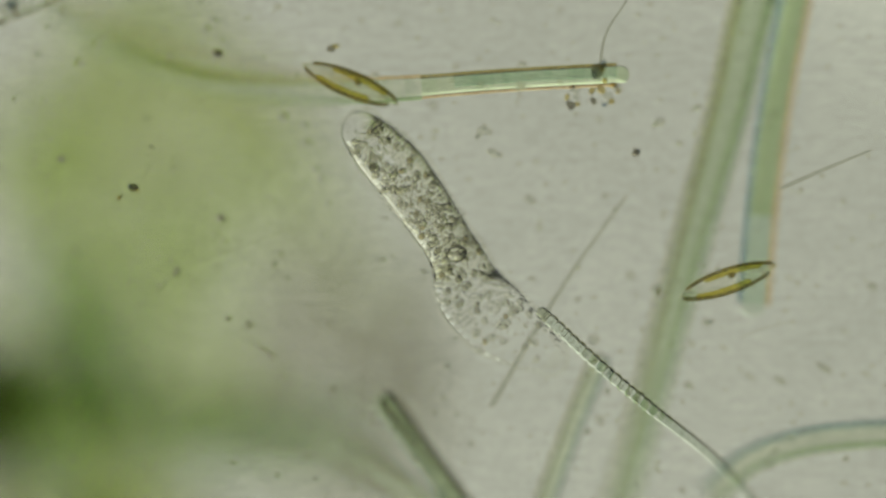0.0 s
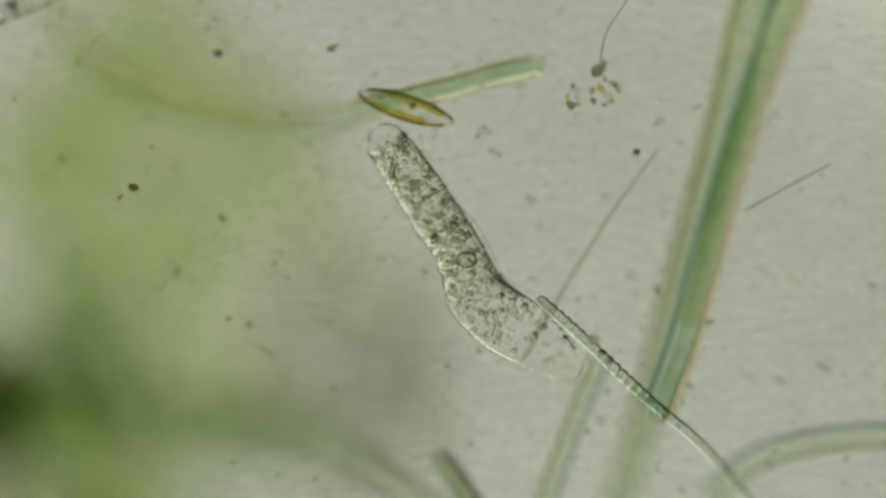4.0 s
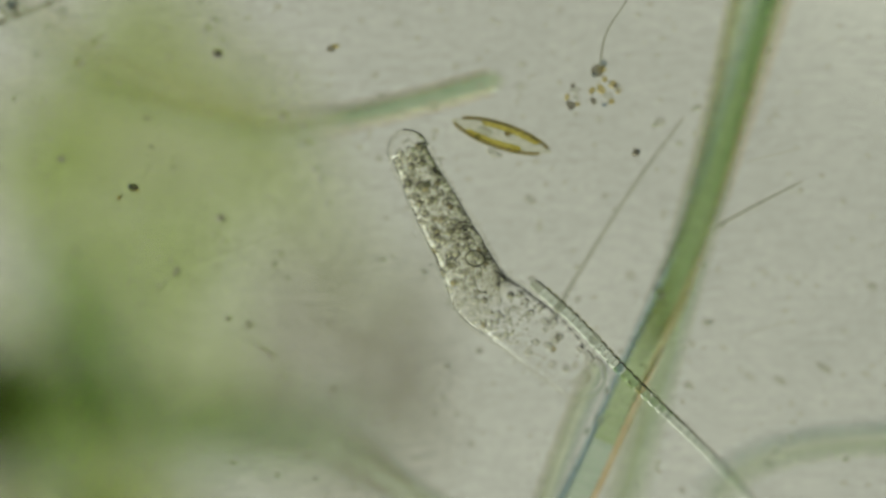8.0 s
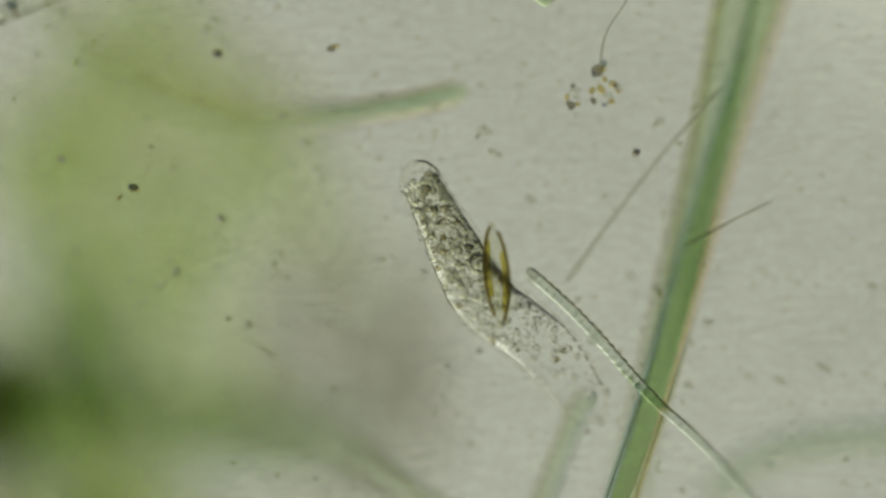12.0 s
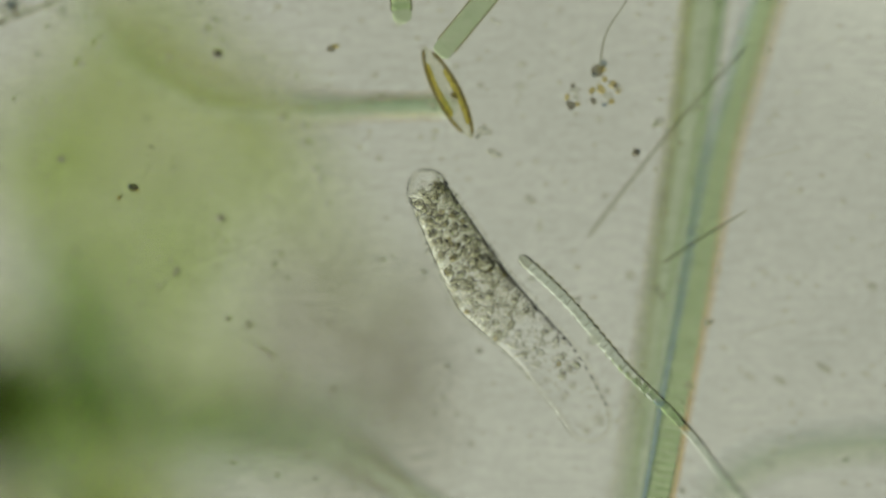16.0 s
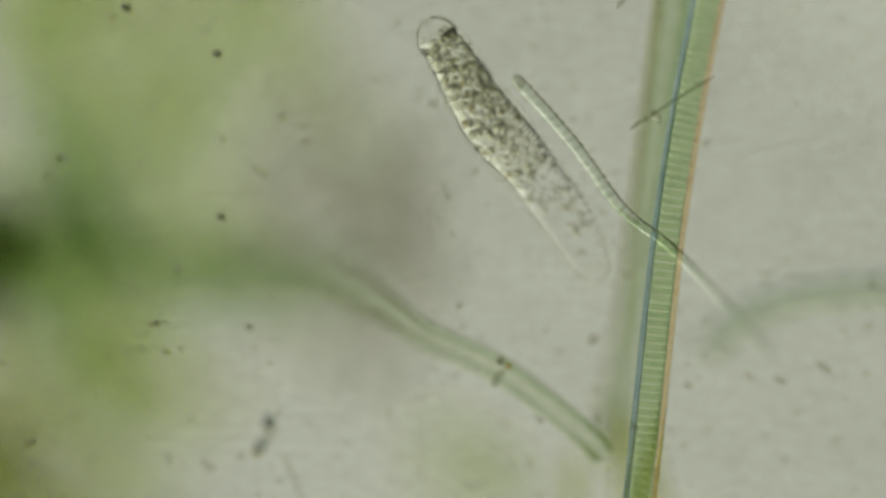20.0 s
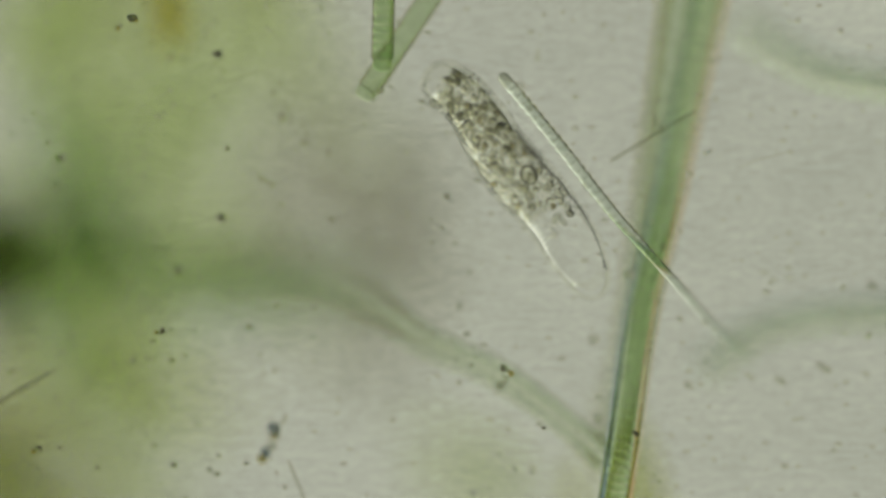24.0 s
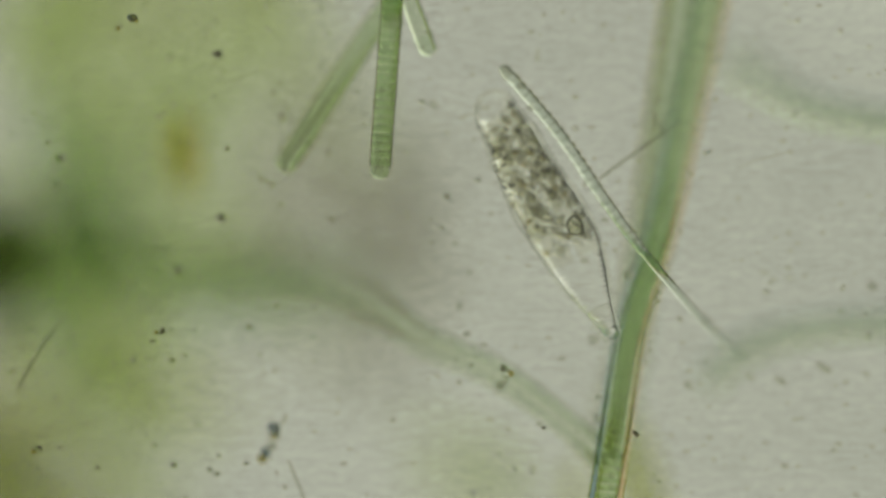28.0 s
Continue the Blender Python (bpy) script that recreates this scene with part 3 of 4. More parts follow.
hair("bent_thread", "fine bent grey thread hanging from a cluster of specks", [(1125, -25, 0.0), (1100, 15, 0.0), (1080, 45, 0.005), (1068, 75, 0.01), (1062, 118, 0.0)], (0.0018, 0.0028))
hair("fine_thread", "faint fine thread on the cover slip", [(385, 452, 0.0), (440, 432, 0.0), (505, 408, 0.0)], 0.0013, DUST)
hair("fine_thread", "faint fine thread on the cover slip", [(1320, 288, -0.01), (1370, 274, -0.01), (1420, 262, -0.01)], 0.0013, DUST)
hair("fine_thread", "faint fine thread on the cover slip", [(1310, 598, 0.0), (1350, 582, 0.0), (1404, 568, 0.0)], 0.0013, DUST)
hair("edge_strand", "pale lilac-grey strand at the field's corner", [(-40, 62, -0.03), (5, 38, -0.03), (48, 22, -0.03), (102, 0, -0.03), (150, -30, -0.03)], (0.006, 0.004), FAINT)
hair("loose_thread", "fine bent thread below a speck of debris", [(512, 1120, COVER + 0.02), (525, 1150, COVER + 0.02), (540, 1190, COVER + 0.02), (560, 1260, COVER + 0.02)], (0.003, 0.002))
thread("edge_thread", "thin dark bacterial thread among the algae", 0.17, 0.004,
       [(0, -200, 905, -340, 990), (20, -150, 880, -290, 965), (23.6, 80, 770, -60, 850), (25, 112, 744, -30, 828), (26.5, 96, 752, -45, 838), (28, 88, 757, -52, 842)], -0.02, 0.004)
thread("edge_thread", "thin yellowish bacterial thread among the algae", 0.15, 0.004,
       [(0, -200, 1100, -330, 1180), (20, -100, 1060, -230, 1140), (23.6, 88, 968, -40, 1042), (25, 104, 925, -16, 1024), (26.5, 95, 902, 8, 1020), (28, 108, 868, 30, 992)], -0.02, 0.004)


# ---- diatoms ----
def diatom(name, label, rows, z):
    """A boat-shaped diatom, 178 mm long on this scale: clear shell, two valve edges, golden bodies, a middle knot."""
    ob = thing(name, label, "diatom", "diatoms")
    L, W = 0.178 / 2, 0.0195

    def half(u):
        return W * max(0.0, 1 - abs(u) ** 2.1) ** 0.9 + 0.0028
    prof = [(L * u, half(u) * 0.95) for u in np.linspace(-1, 1, 25)]
    v, f, s = spin_verts(prof, 20)
    v = [(x, y, w * 0.5) for x, y, w in v]
    part("shell", mesh_of("shell", v, f, SILICA, s), ob, "clear glassy shell")
    for k, side in enumerate((1, -1)):
        pts = [(L * u, side * half(u) * 0.93, 0) for u in np.linspace(-0.98 if k else -0.86, 0.84 if k else 0.98, 13)]
        part("valve_edge", tube_mesh("valve_edge", pts, 0.0036, GOLD, 10, step=0.006), ob, "golden-brown valve edge")
        lo, hi = (-0.7, 0.45) if k else (-0.45, 0.75)
        pts = [(L * u, side * half(u) * 0.62, -0.003) for u in np.linspace(lo, hi, 7)]
        part("chloroplast", tube_mesh("chloroplast", pts, (0.0042, 0.0058), YOLK, 10, step=0.006), ob, "yellow-green chloroplast")
    part("middle_knot", lump_mesh("middle_knot", (0.007, 0.0055, 0.005), GOLD, 0.3, 2, 3), ob, m=pose(0.01, 0.007, 0))
    for e in (1, -1):
        part("end_knot", lump_mesh("end_knot", (0.006, 0.0035, 0.0035), SILICA, 0.1, 1), ob, m=pose(e * L * 0.985, 0, 0))
    out = []
    for t, x0, y0, x1, y1, *roll in rows:
        h = roll[1] if len(roll) > 1 else z
        a, b = at(x0, y0, h), at(x1, y1, h)
        out.append((t, Matrix.Translation((a + b) / 2) @ rot_x_to(b - a) @ pose(0, 0, 0, roll[0] if roll else 0)))
    keyed(ob, out)


diatom("diatom", "golden-brown boat-shaped diatom gliding past the amoeba",
       [(0, 538, 115, 703, 183), (0.5, 526, 108, 686, 186), (1, 522, 104, 682, 186), (1.5, 557, 127, 717, 203), (2, 571, 140, 732, 208), (3, 605, 163, 775, 207, 35), (3.5, 620, 164, 790, 212), (5.6, 668, 170, 840, 232), (7, 719, 188, 888, 246), (8, 803, 213, 972, 268),
        (8.5, 820, 210, 970, 296), (9, 856, 222, 976, 346), (9.5, 893, 232, 885, 412), (10, 897, 238, 867, 411), (10.5, 898, 238, 850, 400), (11, 872, 300, 872, 474), (11.5, 852, 338, 874, 510),
        (12, 871, 399, 887, 572), (12.4, 874, 462, 901, 626), (13.4, 852, 380, 890, 552), (14.6, 833, 238, 887, 404), (15, 812, 198, 859, 366), (15.5, 789, 158, 853, 320), (16, 753, 88, 832, 240),
        (16.4, 718, 55, 823, 200), (17, 690, 20, 795, 165), (28, 660, -20, 765, 125)], 0.025)
diatom("diatom", "golden-brown boat-shaped diatom gliding out of the field",
       [(0, 1207, 525, 1370, 470, 0, -0.012), (0.5, 1280, 488, 1444, 455, 32, -0.015), (1, 1340, 488, 1508, 457, 35, -0.02), (1.5, 1396, 508, 1557, 432, 10, -0.032), (2, 1418, 488, 1574, 411, 0, -0.04), (2.5, 1462, 455, 1620, 380, 0, -0.045),
        (3, 1545, 450, 1700, 370), (3.6, 1620, 435, 1775, 355), (6, 1900, 400, 2060, 330), (28, 2400, 300, 2560, 230)], -0.05)


def yellow_cell():
    ob = thing("yellow_cell", "yellow-brown oval cell sinking through the water", "algal cell")
    part("body", lump_mesh("body", (0.03, 0.075, 0.02), YOLK, 0.25, 3, 5), ob)
    part("dark_body", lump_mesh("dark_body", (0.013, 0.03, 0.014), YOLK, 0.3, 2, 8), ob, "dark brown inner body", m=pose(-0.006, 0.01, 0.004))
    z = -0.32
    keyed(ob, [(t, Matrix.Translation(at(x, y, z))) for t, x, y in ((0, 250, -700), (16, 270, -300), (21.4, 290, 140), (23.6, 300, 270), (25, 308, 360), (26.5, 322, 452), (28, 328, 550))])


yellow_cell()


# ---- the amoeba ----
SHAPES = []              # (seconds, stations along the body: plan x, y and half width)


def shape_at(t, *stations):
    SHAPES.append((t, np.array(stations, dtype=float).reshape(-1, 3)))


shape_at(0.0, 640, 232, 38, 670, 265, 48, 704, 302, 52, 734, 342, 51, 764, 385, 48, 792, 428, 46, 814, 468, 51, 834, 519, 63, 891, 576, 63, 975, 632, 32)
shape_at(1.5, 655, 242, 38, 688, 277, 47, 722, 318, 50, 752, 361, 50, 780, 402, 48, 806, 442, 46, 823, 483, 53, 843, 527, 63, 896, 583, 61, 980, 640, 32)
shape_at(3.0, 675, 250, 37, 705, 288, 45, 737, 332, 47, 765, 375, 47, 795, 417, 46, 821, 463, 47, 838, 508, 54, 872, 557, 64, 926, 601, 56, 990, 645, 30)
shape_at(5.6, 700, 258, 33, 722, 300, 38, 750, 345, 42, 777, 390, 44, 803, 432, 45, 825, 478, 48, 846, 524, 54, 886, 558, 55, 946, 590, 55, 1015, 643, 42)
shape_at(8.0, 722, 265, 33, 742, 308, 36, 765, 352, 41, 788, 398, 44, 812, 440, 46, 832, 482, 50, 856, 524, 55, 902, 558, 55, 960, 603, 53, 1025, 665, 42)
shape_at(9.5, 738, 287, 33, 757, 330, 38, 778, 372, 42, 798, 415, 46, 818, 455, 50, 838, 495, 52, 867, 533, 55, 913, 567, 55, 968, 612, 53, 1030, 680, 42)
shape_at(11.0, 742, 307, 33, 760, 345, 38, 780, 387, 42, 800, 428, 47, 820, 468, 52, 842, 508, 55, 874, 546, 55, 921, 577, 55, 973, 622, 53, 1030, 695, 42)
shape_at(12.4, 745, 325, 33, 763, 362, 38, 783, 400, 43, 803, 438, 48, 823, 476, 52, 846, 514, 55, 880, 550, 55, 925, 584, 53, 976, 629, 51, 1035, 710, 42)
shape_at(14.6, 755, 332, 34, 772, 368, 40, 792, 406, 45, 812, 444, 50, 833, 482, 54, 858, 520, 56, 892, 553, 54, 934, 592, 51, 984, 642, 49, 1040, 730, 42)
shape_at(16.4, 760, 338, 34, 777, 374, 40, 797, 410, 45, 817, 447, 50, 838, 484, 54, 864, 522, 56, 897, 558, 52, 942, 602, 48, 989, 657, 47, 1042, 745, 40)
shape_at(17.0, 770, 342, 33, 788, 378, 38, 806, 416, 44, 826, 452, 50, 848, 490, 54, 874, 528, 56, 908, 563, 52, 951, 609, 49, 998, 663, 47, 1050, 755, 40)
shape_at(18.5, 778, 368, 33, 799, 404, 39, 819, 440, 45, 839, 476, 50, 861, 513, 54, 889, 550, 54, 923, 587, 48, 960, 631, 43, 1002, 690, 42, 1052, 770, 36)
shape_at(20.0, 783, 383, 34, 807, 418, 40, 828, 454, 44, 849, 490, 48, 874, 526, 52, 904, 563, 52, 936, 601, 48, 971, 646, 45, 1012, 705, 44, 1056, 785, 32)
shape_at(21.4, 782, 405, 35, 809, 437, 42, 833, 472, 45, 855, 508, 48, 880, 544, 52, 910, 579, 54, 944, 615, 50, 980, 659, 46, 1018, 718, 46, 1046, 788, 34)
shape_at(23.6, 788, 443, 36, 822, 470, 42, 847, 504, 44, 869, 541, 47, 894, 578, 51, 922, 613, 53, 954, 647, 50, 988, 689, 48, 1019, 740, 47, 1048, 790, 34)
shape_at(25.0, 792, 450, 37, 829, 479, 42, 855, 514, 45, 879, 551, 50, 905, 588, 54, 935, 623, 56, 969, 663, 54, 1000, 707, 50, 1028, 760, 47, 1056, 818, 32)
shape_at(26.5, 840, 475, 37, 870, 509, 42, 891, 547, 46, 913, 587, 50, 937, 624, 54, 963, 662, 57, 989, 703, 56, 1017, 751, 50, 1037, 800, 43, 1066, 854, 25)
shape_at(28.0, 880, 498, 36, 905, 538, 42, 922, 575, 48, 942, 613, 52, 964, 652, 56, 988, 692, 57, 1012, 735, 54, 1035, 785, 44, 1058, 835, 28, 1085, 890, 12)


def body_at(st, s):
    """Middle, direction (towards the tail) and half width of the body at s = 0 (head) to 1 (tail), in plan."""
    n = len(st) - 1
    x = min(max(s, 0.0), 1.0) * n
    i = min(int(x), n - 1)
    u = x - i
    a, b, c, d = st[max(i - 1, 0)], st[i], st[i + 1], st[min(i + 2, n)]
    p = 0.5 * (2 * b + (c - a) * u + (2 * a - 5 * b + 4 * c - d) * u * u + (3 * b - a - 3 * c + d) * u ** 3)
    v = 0.5 * ((c - a) + 2 * (2 * a - 5 * b + 4 * c - d) * u + 3 * (3 * b - a - 3 * c + d) * u * u)
    w = v[:2] / (np.hypot(v[0], v[1]) + 1e-9)
    return p[:2], w, p[2]


def rim_at(st, v):
    """A place on the outline, v from 0 to 1: down one flank, round the tail, up the other, round the head."""
    if v < 0.4:
        p, w, r = body_at(st, v / 0.4)
        return p + r * np.array((w[1], -w[0]))
    if v < 0.5:
        p, w, r = body_at(st, 1.0)
        a = (v - 0.4) / 0.1 * math.pi
        return p + r * (math.cos(a) * np.array((w[1], -w[0])) + math.sin(a) * w)
    if v < 0.9:
        p, w, r = body_at(st, 1 - (v - 0.5) / 0.4)
        return p - r * np.array((w[1], -w[0]))
    p, w, r = body_at(st, 0.0)
    a = (v - 0.9) / 0.1 * math.pi
    return p + r * (-math.cos(a) * np.array((w[1], -w[0])) - math.sin(a) * w)


def lift(t, s):
    """How far the tail end rises towards the cover slip once the amoeba has let go of the slide."""
    return 0.02 * max(0.0, s - 0.55) / 0.45 * float(np.interp(t, (16.5, 18.5), (0.0, 1.0)))


def amoeba():
    rnd = random.Random(7)
    ob = thing("amoeba", "colourless granular amoeba creeping across the glass", "amoeba")
    # membrane: short stiff pieces, end over end along the outline
    n = 110
    v, f, sm = spin_verts([(-0.0064, 0.0048), (-0.003, 0.005), (0.003, 0.005), (0.0064, 0.0048)], 14)
    edge = mesh_of("membrane", v, f[:-2], MEMBRANE, sm[:-2])
    rows = [[] for _ in range(n)]
    for t, st in SHAPES:
        rim = np.array([rim_at(st, k / 400) for k in range(400)])
        rim = np.vstack([rim, rim[:1]])
        s = np.concatenate([[0], np.cumsum(np.hypot(*np.diff(rim, axis=0).T))])

        def on_rim(q):
            q = (q % 1.0) * s[-1]
            return np.array((np.interp(q, s, rim[:, 0]), np.interp(q, s, rim[:, 1])))
        for i in range(n):
            a, b, c = on_rim((i - 0.5) / n), on_rim((i + 0.5) / n), on_rim(i / n)
            d = (b - a) / (np.hypot(*(b - a)) + 1e-9)
            c = c + (1.5 * math.sin(i * 0.44 + t * 0.5) + 0.7 * math.sin(i * 0.97 - t * 0.3)) * np.array((-d[1], d[0]))
            rows[i].append((t, Matrix.Translation(at(c[0], c[1], -0.004 + lift(t, 1.0) * 0.5)) @ rot_x_to((d[0], -d[1], 0))))
    for i in range(n):
        keyed(part("membrane", edge, ob, "clear bright-edged membrane"), rows[i])
    # cytoplasm: oval slices in a row from head to tail, each of two half shells that slide apart and together as the body widens and
    # narrows
    count = 54
    for i in range(count):
        s0 = 0.015 + 0.975 * i / (count - 1)
        widths = [body_at(st, s0)[2] for t, st in SHAPES]
        w0 = float(np.mean(widths))
        if s0 > 0.6:
            w0 = max(min(widths), w0 * 0.62)
        inner = 0.03 < s0 < 0.72
        arc = [(w0 * 0.001 * math.cos(a), w0 * 0.0007 * math.sin(a)) for a in np.linspace(-math.pi / 2, math.pi / 2, 25)]
        for side in (1, -1):
            v = [(x, side * y, z) for x in (-0.0055, 0.0055) for y, z in arc]
            f = [(k, k + 1, k + 26, k + 25)[::side] for k in range(24)]
            data = mesh_of("cytoplasm", v, f, ENDO if inner else TAIL)
            rows = []
            for t, st in SHAPES:
                p, w, r = body_at(st, s0)
                w = body_at(st, max(s0, 0.07))[1]
                p = p + side * (r * 0.99 - w0) * np.array((w[1], -w[0]))
                rows.append((t, Matrix.Translation(at(p[0], p[1], -0.012 + lift(t, s0))) @ rot_x_to((w[0], -w[1], 0))))
            keyed(part("cytoplasm", data, ob, "granular cytoplasm" if inner else "clear watery cytoplasm"), rows)
    # the rounded front
    p0 = lump_mesh("front", (0.044, 0.0375, 0.028), CYTO, 0.05, 4, 1.7)
    for v in p0.vertices:
        v.co.x = min(v.co.x, 0.001)
    rows = []
    for t, st in SHAPES:
        p, w, r = body_at(st, 0.025)
        w = body_at(st, 0.06)[1]
        rows.append((t, Matrix.Translation(at(p[0], p[1], -0.012)) @ rot_x_to((w[0], -w[1], 0))))
    keyed(part("front", p0, ob, "clear rounded front"), rows)
    # the rounded tail end, drawn forward where the body is thinner than it
    p1 = lump_mesh("tail_end", (0.022, 0.0235, 0.015), MEMBRANE, 0.05, 4, 4.1)
    for v in p1.vertices:
        v.co.x = max(v.co.x, -0.001)
    rows = []
    for t, st in SHAPES:
        s = 1.0
        while s > 0.7 and body_at(st, s)[2] < 24:
            s -= 0.01
        p, w, r = body_at(st, s)
        rows.append((t, Matrix.Translation(at(p[0], p[1], -0.012 + lift(t, s))) @ rot_x_to((w[0], -w[1], 0))))
    keyed(part("tail_end", p1, ob, "clear rounded tail end"), rows)
    # granules, carried along by the body, with a slow stir of their own
    kinds = []
    for k in range(4):
        kinds.append(lump_mesh("granule", (0.0066, 0.005, 0.0045), GRAIN, 0.7, 2, k * 3.1))
        kinds.append(lump_mesh("granule", (0.007, 0.0058, 0.0048), PALE_GRAIN, 0.5, 2, k * 2.3 + 9))
        if k % 2:
            kinds.append(lump_mesh("granule", (0.0072, 0.0058, 0.005), PALE_GRAIN, 0.5, 2, k * 1.9 + 5))
    brown = lump_mesh("granule", (0.006, 0.005, 0.0046), BROWN_GRAIN, 0.4, 2, 4.4)

    def drift(s0, u0, z0, name, data, label="", flow=True):
        f1, f2, ph = rnd.uniform(0.1, 0.35), rnd.uniform(0.1, 0.35), rnd.uniform(0, 6.28)
        rows = []
        turn = rnd.uniform(0, 360)
        for t, st in SHAPES:
            s = np.interp(t, (8, 14, 20, 24, 28), (0.03, 0.005, 0.01, 0.025, 0.07)) + (s0 - 0.03) * (np.interp(t, (0, 3, 6, 20, 28), (1, 0.94, 0.8, 0.78, 0.66)) if flow else np.interp(t, (20, 28), (1.0, 0.64))) + 0.022 * math.sin(f1 * t + ph)
            u = u0 + 0.10 * math.sin(f2 * t + ph * 1.7)
            p, w, r = body_at(st, s)
            over = min(0.0, s) * 9
            p = p + w * over * r * 0.8 + r * max(-0.84, min(0.84, u)) * np.array((w[1], -w[0]))
            z = -0.010 + z0 + lift(t, s) - 0.01 * np.interp(t, (22, 25), (0, 1))
            rows.append((t, Matrix.Translation(at(p[0], p[1], z)) @ pose(0, 0, 0, 0, 0, turn + 25 * math.sin(f1 * t))))
        keyed(part(name, data, ob, label), rows)

    def place():
        """Dense in the fore and middle body, thin towards the clear tail."""
        while True:
            s, u = rnd.uniform(0.0, 0.95), rnd.uniform(-0.9, 0.9)
            want = min(1.0, 0.3 + s / 0.08) if s < 0.62 else max(0.3, 1 - (s - 0.62) / 0.25)
            if rnd.random() < want * (1.0 if abs(u) < 0.8 else 0.6):
                return s, u

    for i in range(200):
        s, u = place()
        drift(s, u, rnd.uniform(-0.012, 0.012), "granule", brown if rnd.random() < 0.04 else rnd.choice(kinds))
    for i in range(22):
        drift(rnd.uniform(0.72, 0.97), rnd.uniform(-0.75, 0.75), rnd.uniform(-0.01, 0.01), "granule", rnd.choice([q for q in kinds if q.materials[0] == PALE_GRAIN]), flow=False)
    for i in range(6):
        drift(rnd.gauss(0.9, 0.02), rnd.gauss(0.1, 0.25), 0.004, "granule", brown if i == 0 else kinds[i], flow=False)
    # finer grains in small clusters
    for i in range(120):
        verts, faces = [], []
        base = bmesh.new()
        bmesh.ops.create_icosphere(base, subdivisions=1, radius=1)
        bv = [v.co.copy() for v in base.verts]
        bf = [tuple(v.index for v in f.verts) for f in base.faces]
        base.free()
        for k in range(8):
            c = Vector((rnd.gauss(0, 0.012), rnd.gauss(0, 0.012), rnd.uniform(-0.008, 0.008)))
            r = rnd.uniform(0.0013, 0.0028)
            o = len(verts)
            verts += [tuple(c + v * r) for v in bv]
            faces += [tuple(j + o for j in f) for f in bf]
        data = mesh_of("grain_cluster", verts, faces, GRAIN if i % 3 else PALE_GRAIN)
        s, u = place()
        drift(s, u * 0.85, 0, "grain_cluster", data, "cluster of fine olive grains")
    for i in range(30):
        verts, faces = [], []
        for k in range(9):
            c = Vector((rnd.gauss(0, 0.013), rnd.gauss(0, 0.013), rnd.uniform(-0.008, 0.008)))
            r = rnd.uniform(0.0018, 0.0036)
            o = len(verts)
            verts += [tuple(c + v * r) for v in bv]
            faces += [tuple(j + o for j in f) for f in bf]
        data = mesh_of("grain_cluster", verts, faces, PALE_GRAIN)
        drift(rnd.uniform(0.55, 0.97), rnd.uniform(-0.62, 0.62), 0, "grain_cluster", data, "cluster of clear grains in the tail", flow=False)
    # nucleus with its ring, and clear bubbles
    nuc = part("nucleus", lump_mesh("nucleus", (0.0175, 0.014, 0.011), PALE_GRAIN, 0.08, 3, 1.0), ob, "round nucleus with a dark rim")
    ring = [(0.0165 * math.cos(a), 0.0132 * math.sin(a), 0) for a in np.linspace(0, 2 * math.pi, 15)]
    part("nuclear_rim", tube_mesh("nuclear_rim", ring, 0.002, RIM, 8, ends=1.0, step=0.003), nuc)
    part("nucleolus", lump_mesh("nucleolus", (0.005, 0.0045, 0.004), GRAIN, 0.2, 2, 2.0), nuc, m=pose(0.001, 0.001, 0.002))
    path = [(0, 808, 450), (1.5, 817, 454), (3, 822, 460), (5.6, 832, 460), (8, 840, 458), (9.5, 848, 460), (11, 846, 466), (14.6, 856, 466), (16.4, 858, 468), (18.5, 878, 520), (21.4, 902, 558), (23.6, 934, 604), (25, 951, 625), (26.5, 975, 664), (28, 1021, 700)]
    keyed(nuc, [(t, Matrix.Translation(at(x, y, 0.0)) @ pose(0, 0, 0, 0, 0, 10 - t * 3)) for t, x, y in path])
    for s, u, r in ((0.72, -0.35, 0.011), (0.78, -0.1, 0.013), (0.70, -0.6, 0.009), (0.64, 0.3, 0.008), (0.3, -0.2, 0.009), (0.86, 0.2, 0.012), (0.45, 0.5, 0.008)):
        drift(s, u, 0.004, "vacuole", lump_mesh("vacuole", (r, r * 0.9, r * 0.6), MEMBRANE, 0.15, 2, s * 9), "clear round vacuole")


amoeba()


# ---- specks on the cover slip, debris ----
def specks(name, label, category, items, group="specks on the glass"):
    """items: plan x, y, radius in mm, material, height; each speck a part of its cluster, or a thing alone."""
    x, y, r, mat, z = items[0]
    ob = thing(name, label, category, group, place=at(x, y, z))
    for k, (x, y, r, mat, z) in enumerate(items):
        data = lump_mesh("grain", (r * 0.001, r * 0.00085, r * 0.0008), mat, 0.55, 2, x * 0.37 + y)
        part("grain", data, ob, m=Matrix.Translation(at(x, y, z) - ob.location) @ pose(0, 0, 0, 0, 0, (x * 7 + y * 13) % 360))


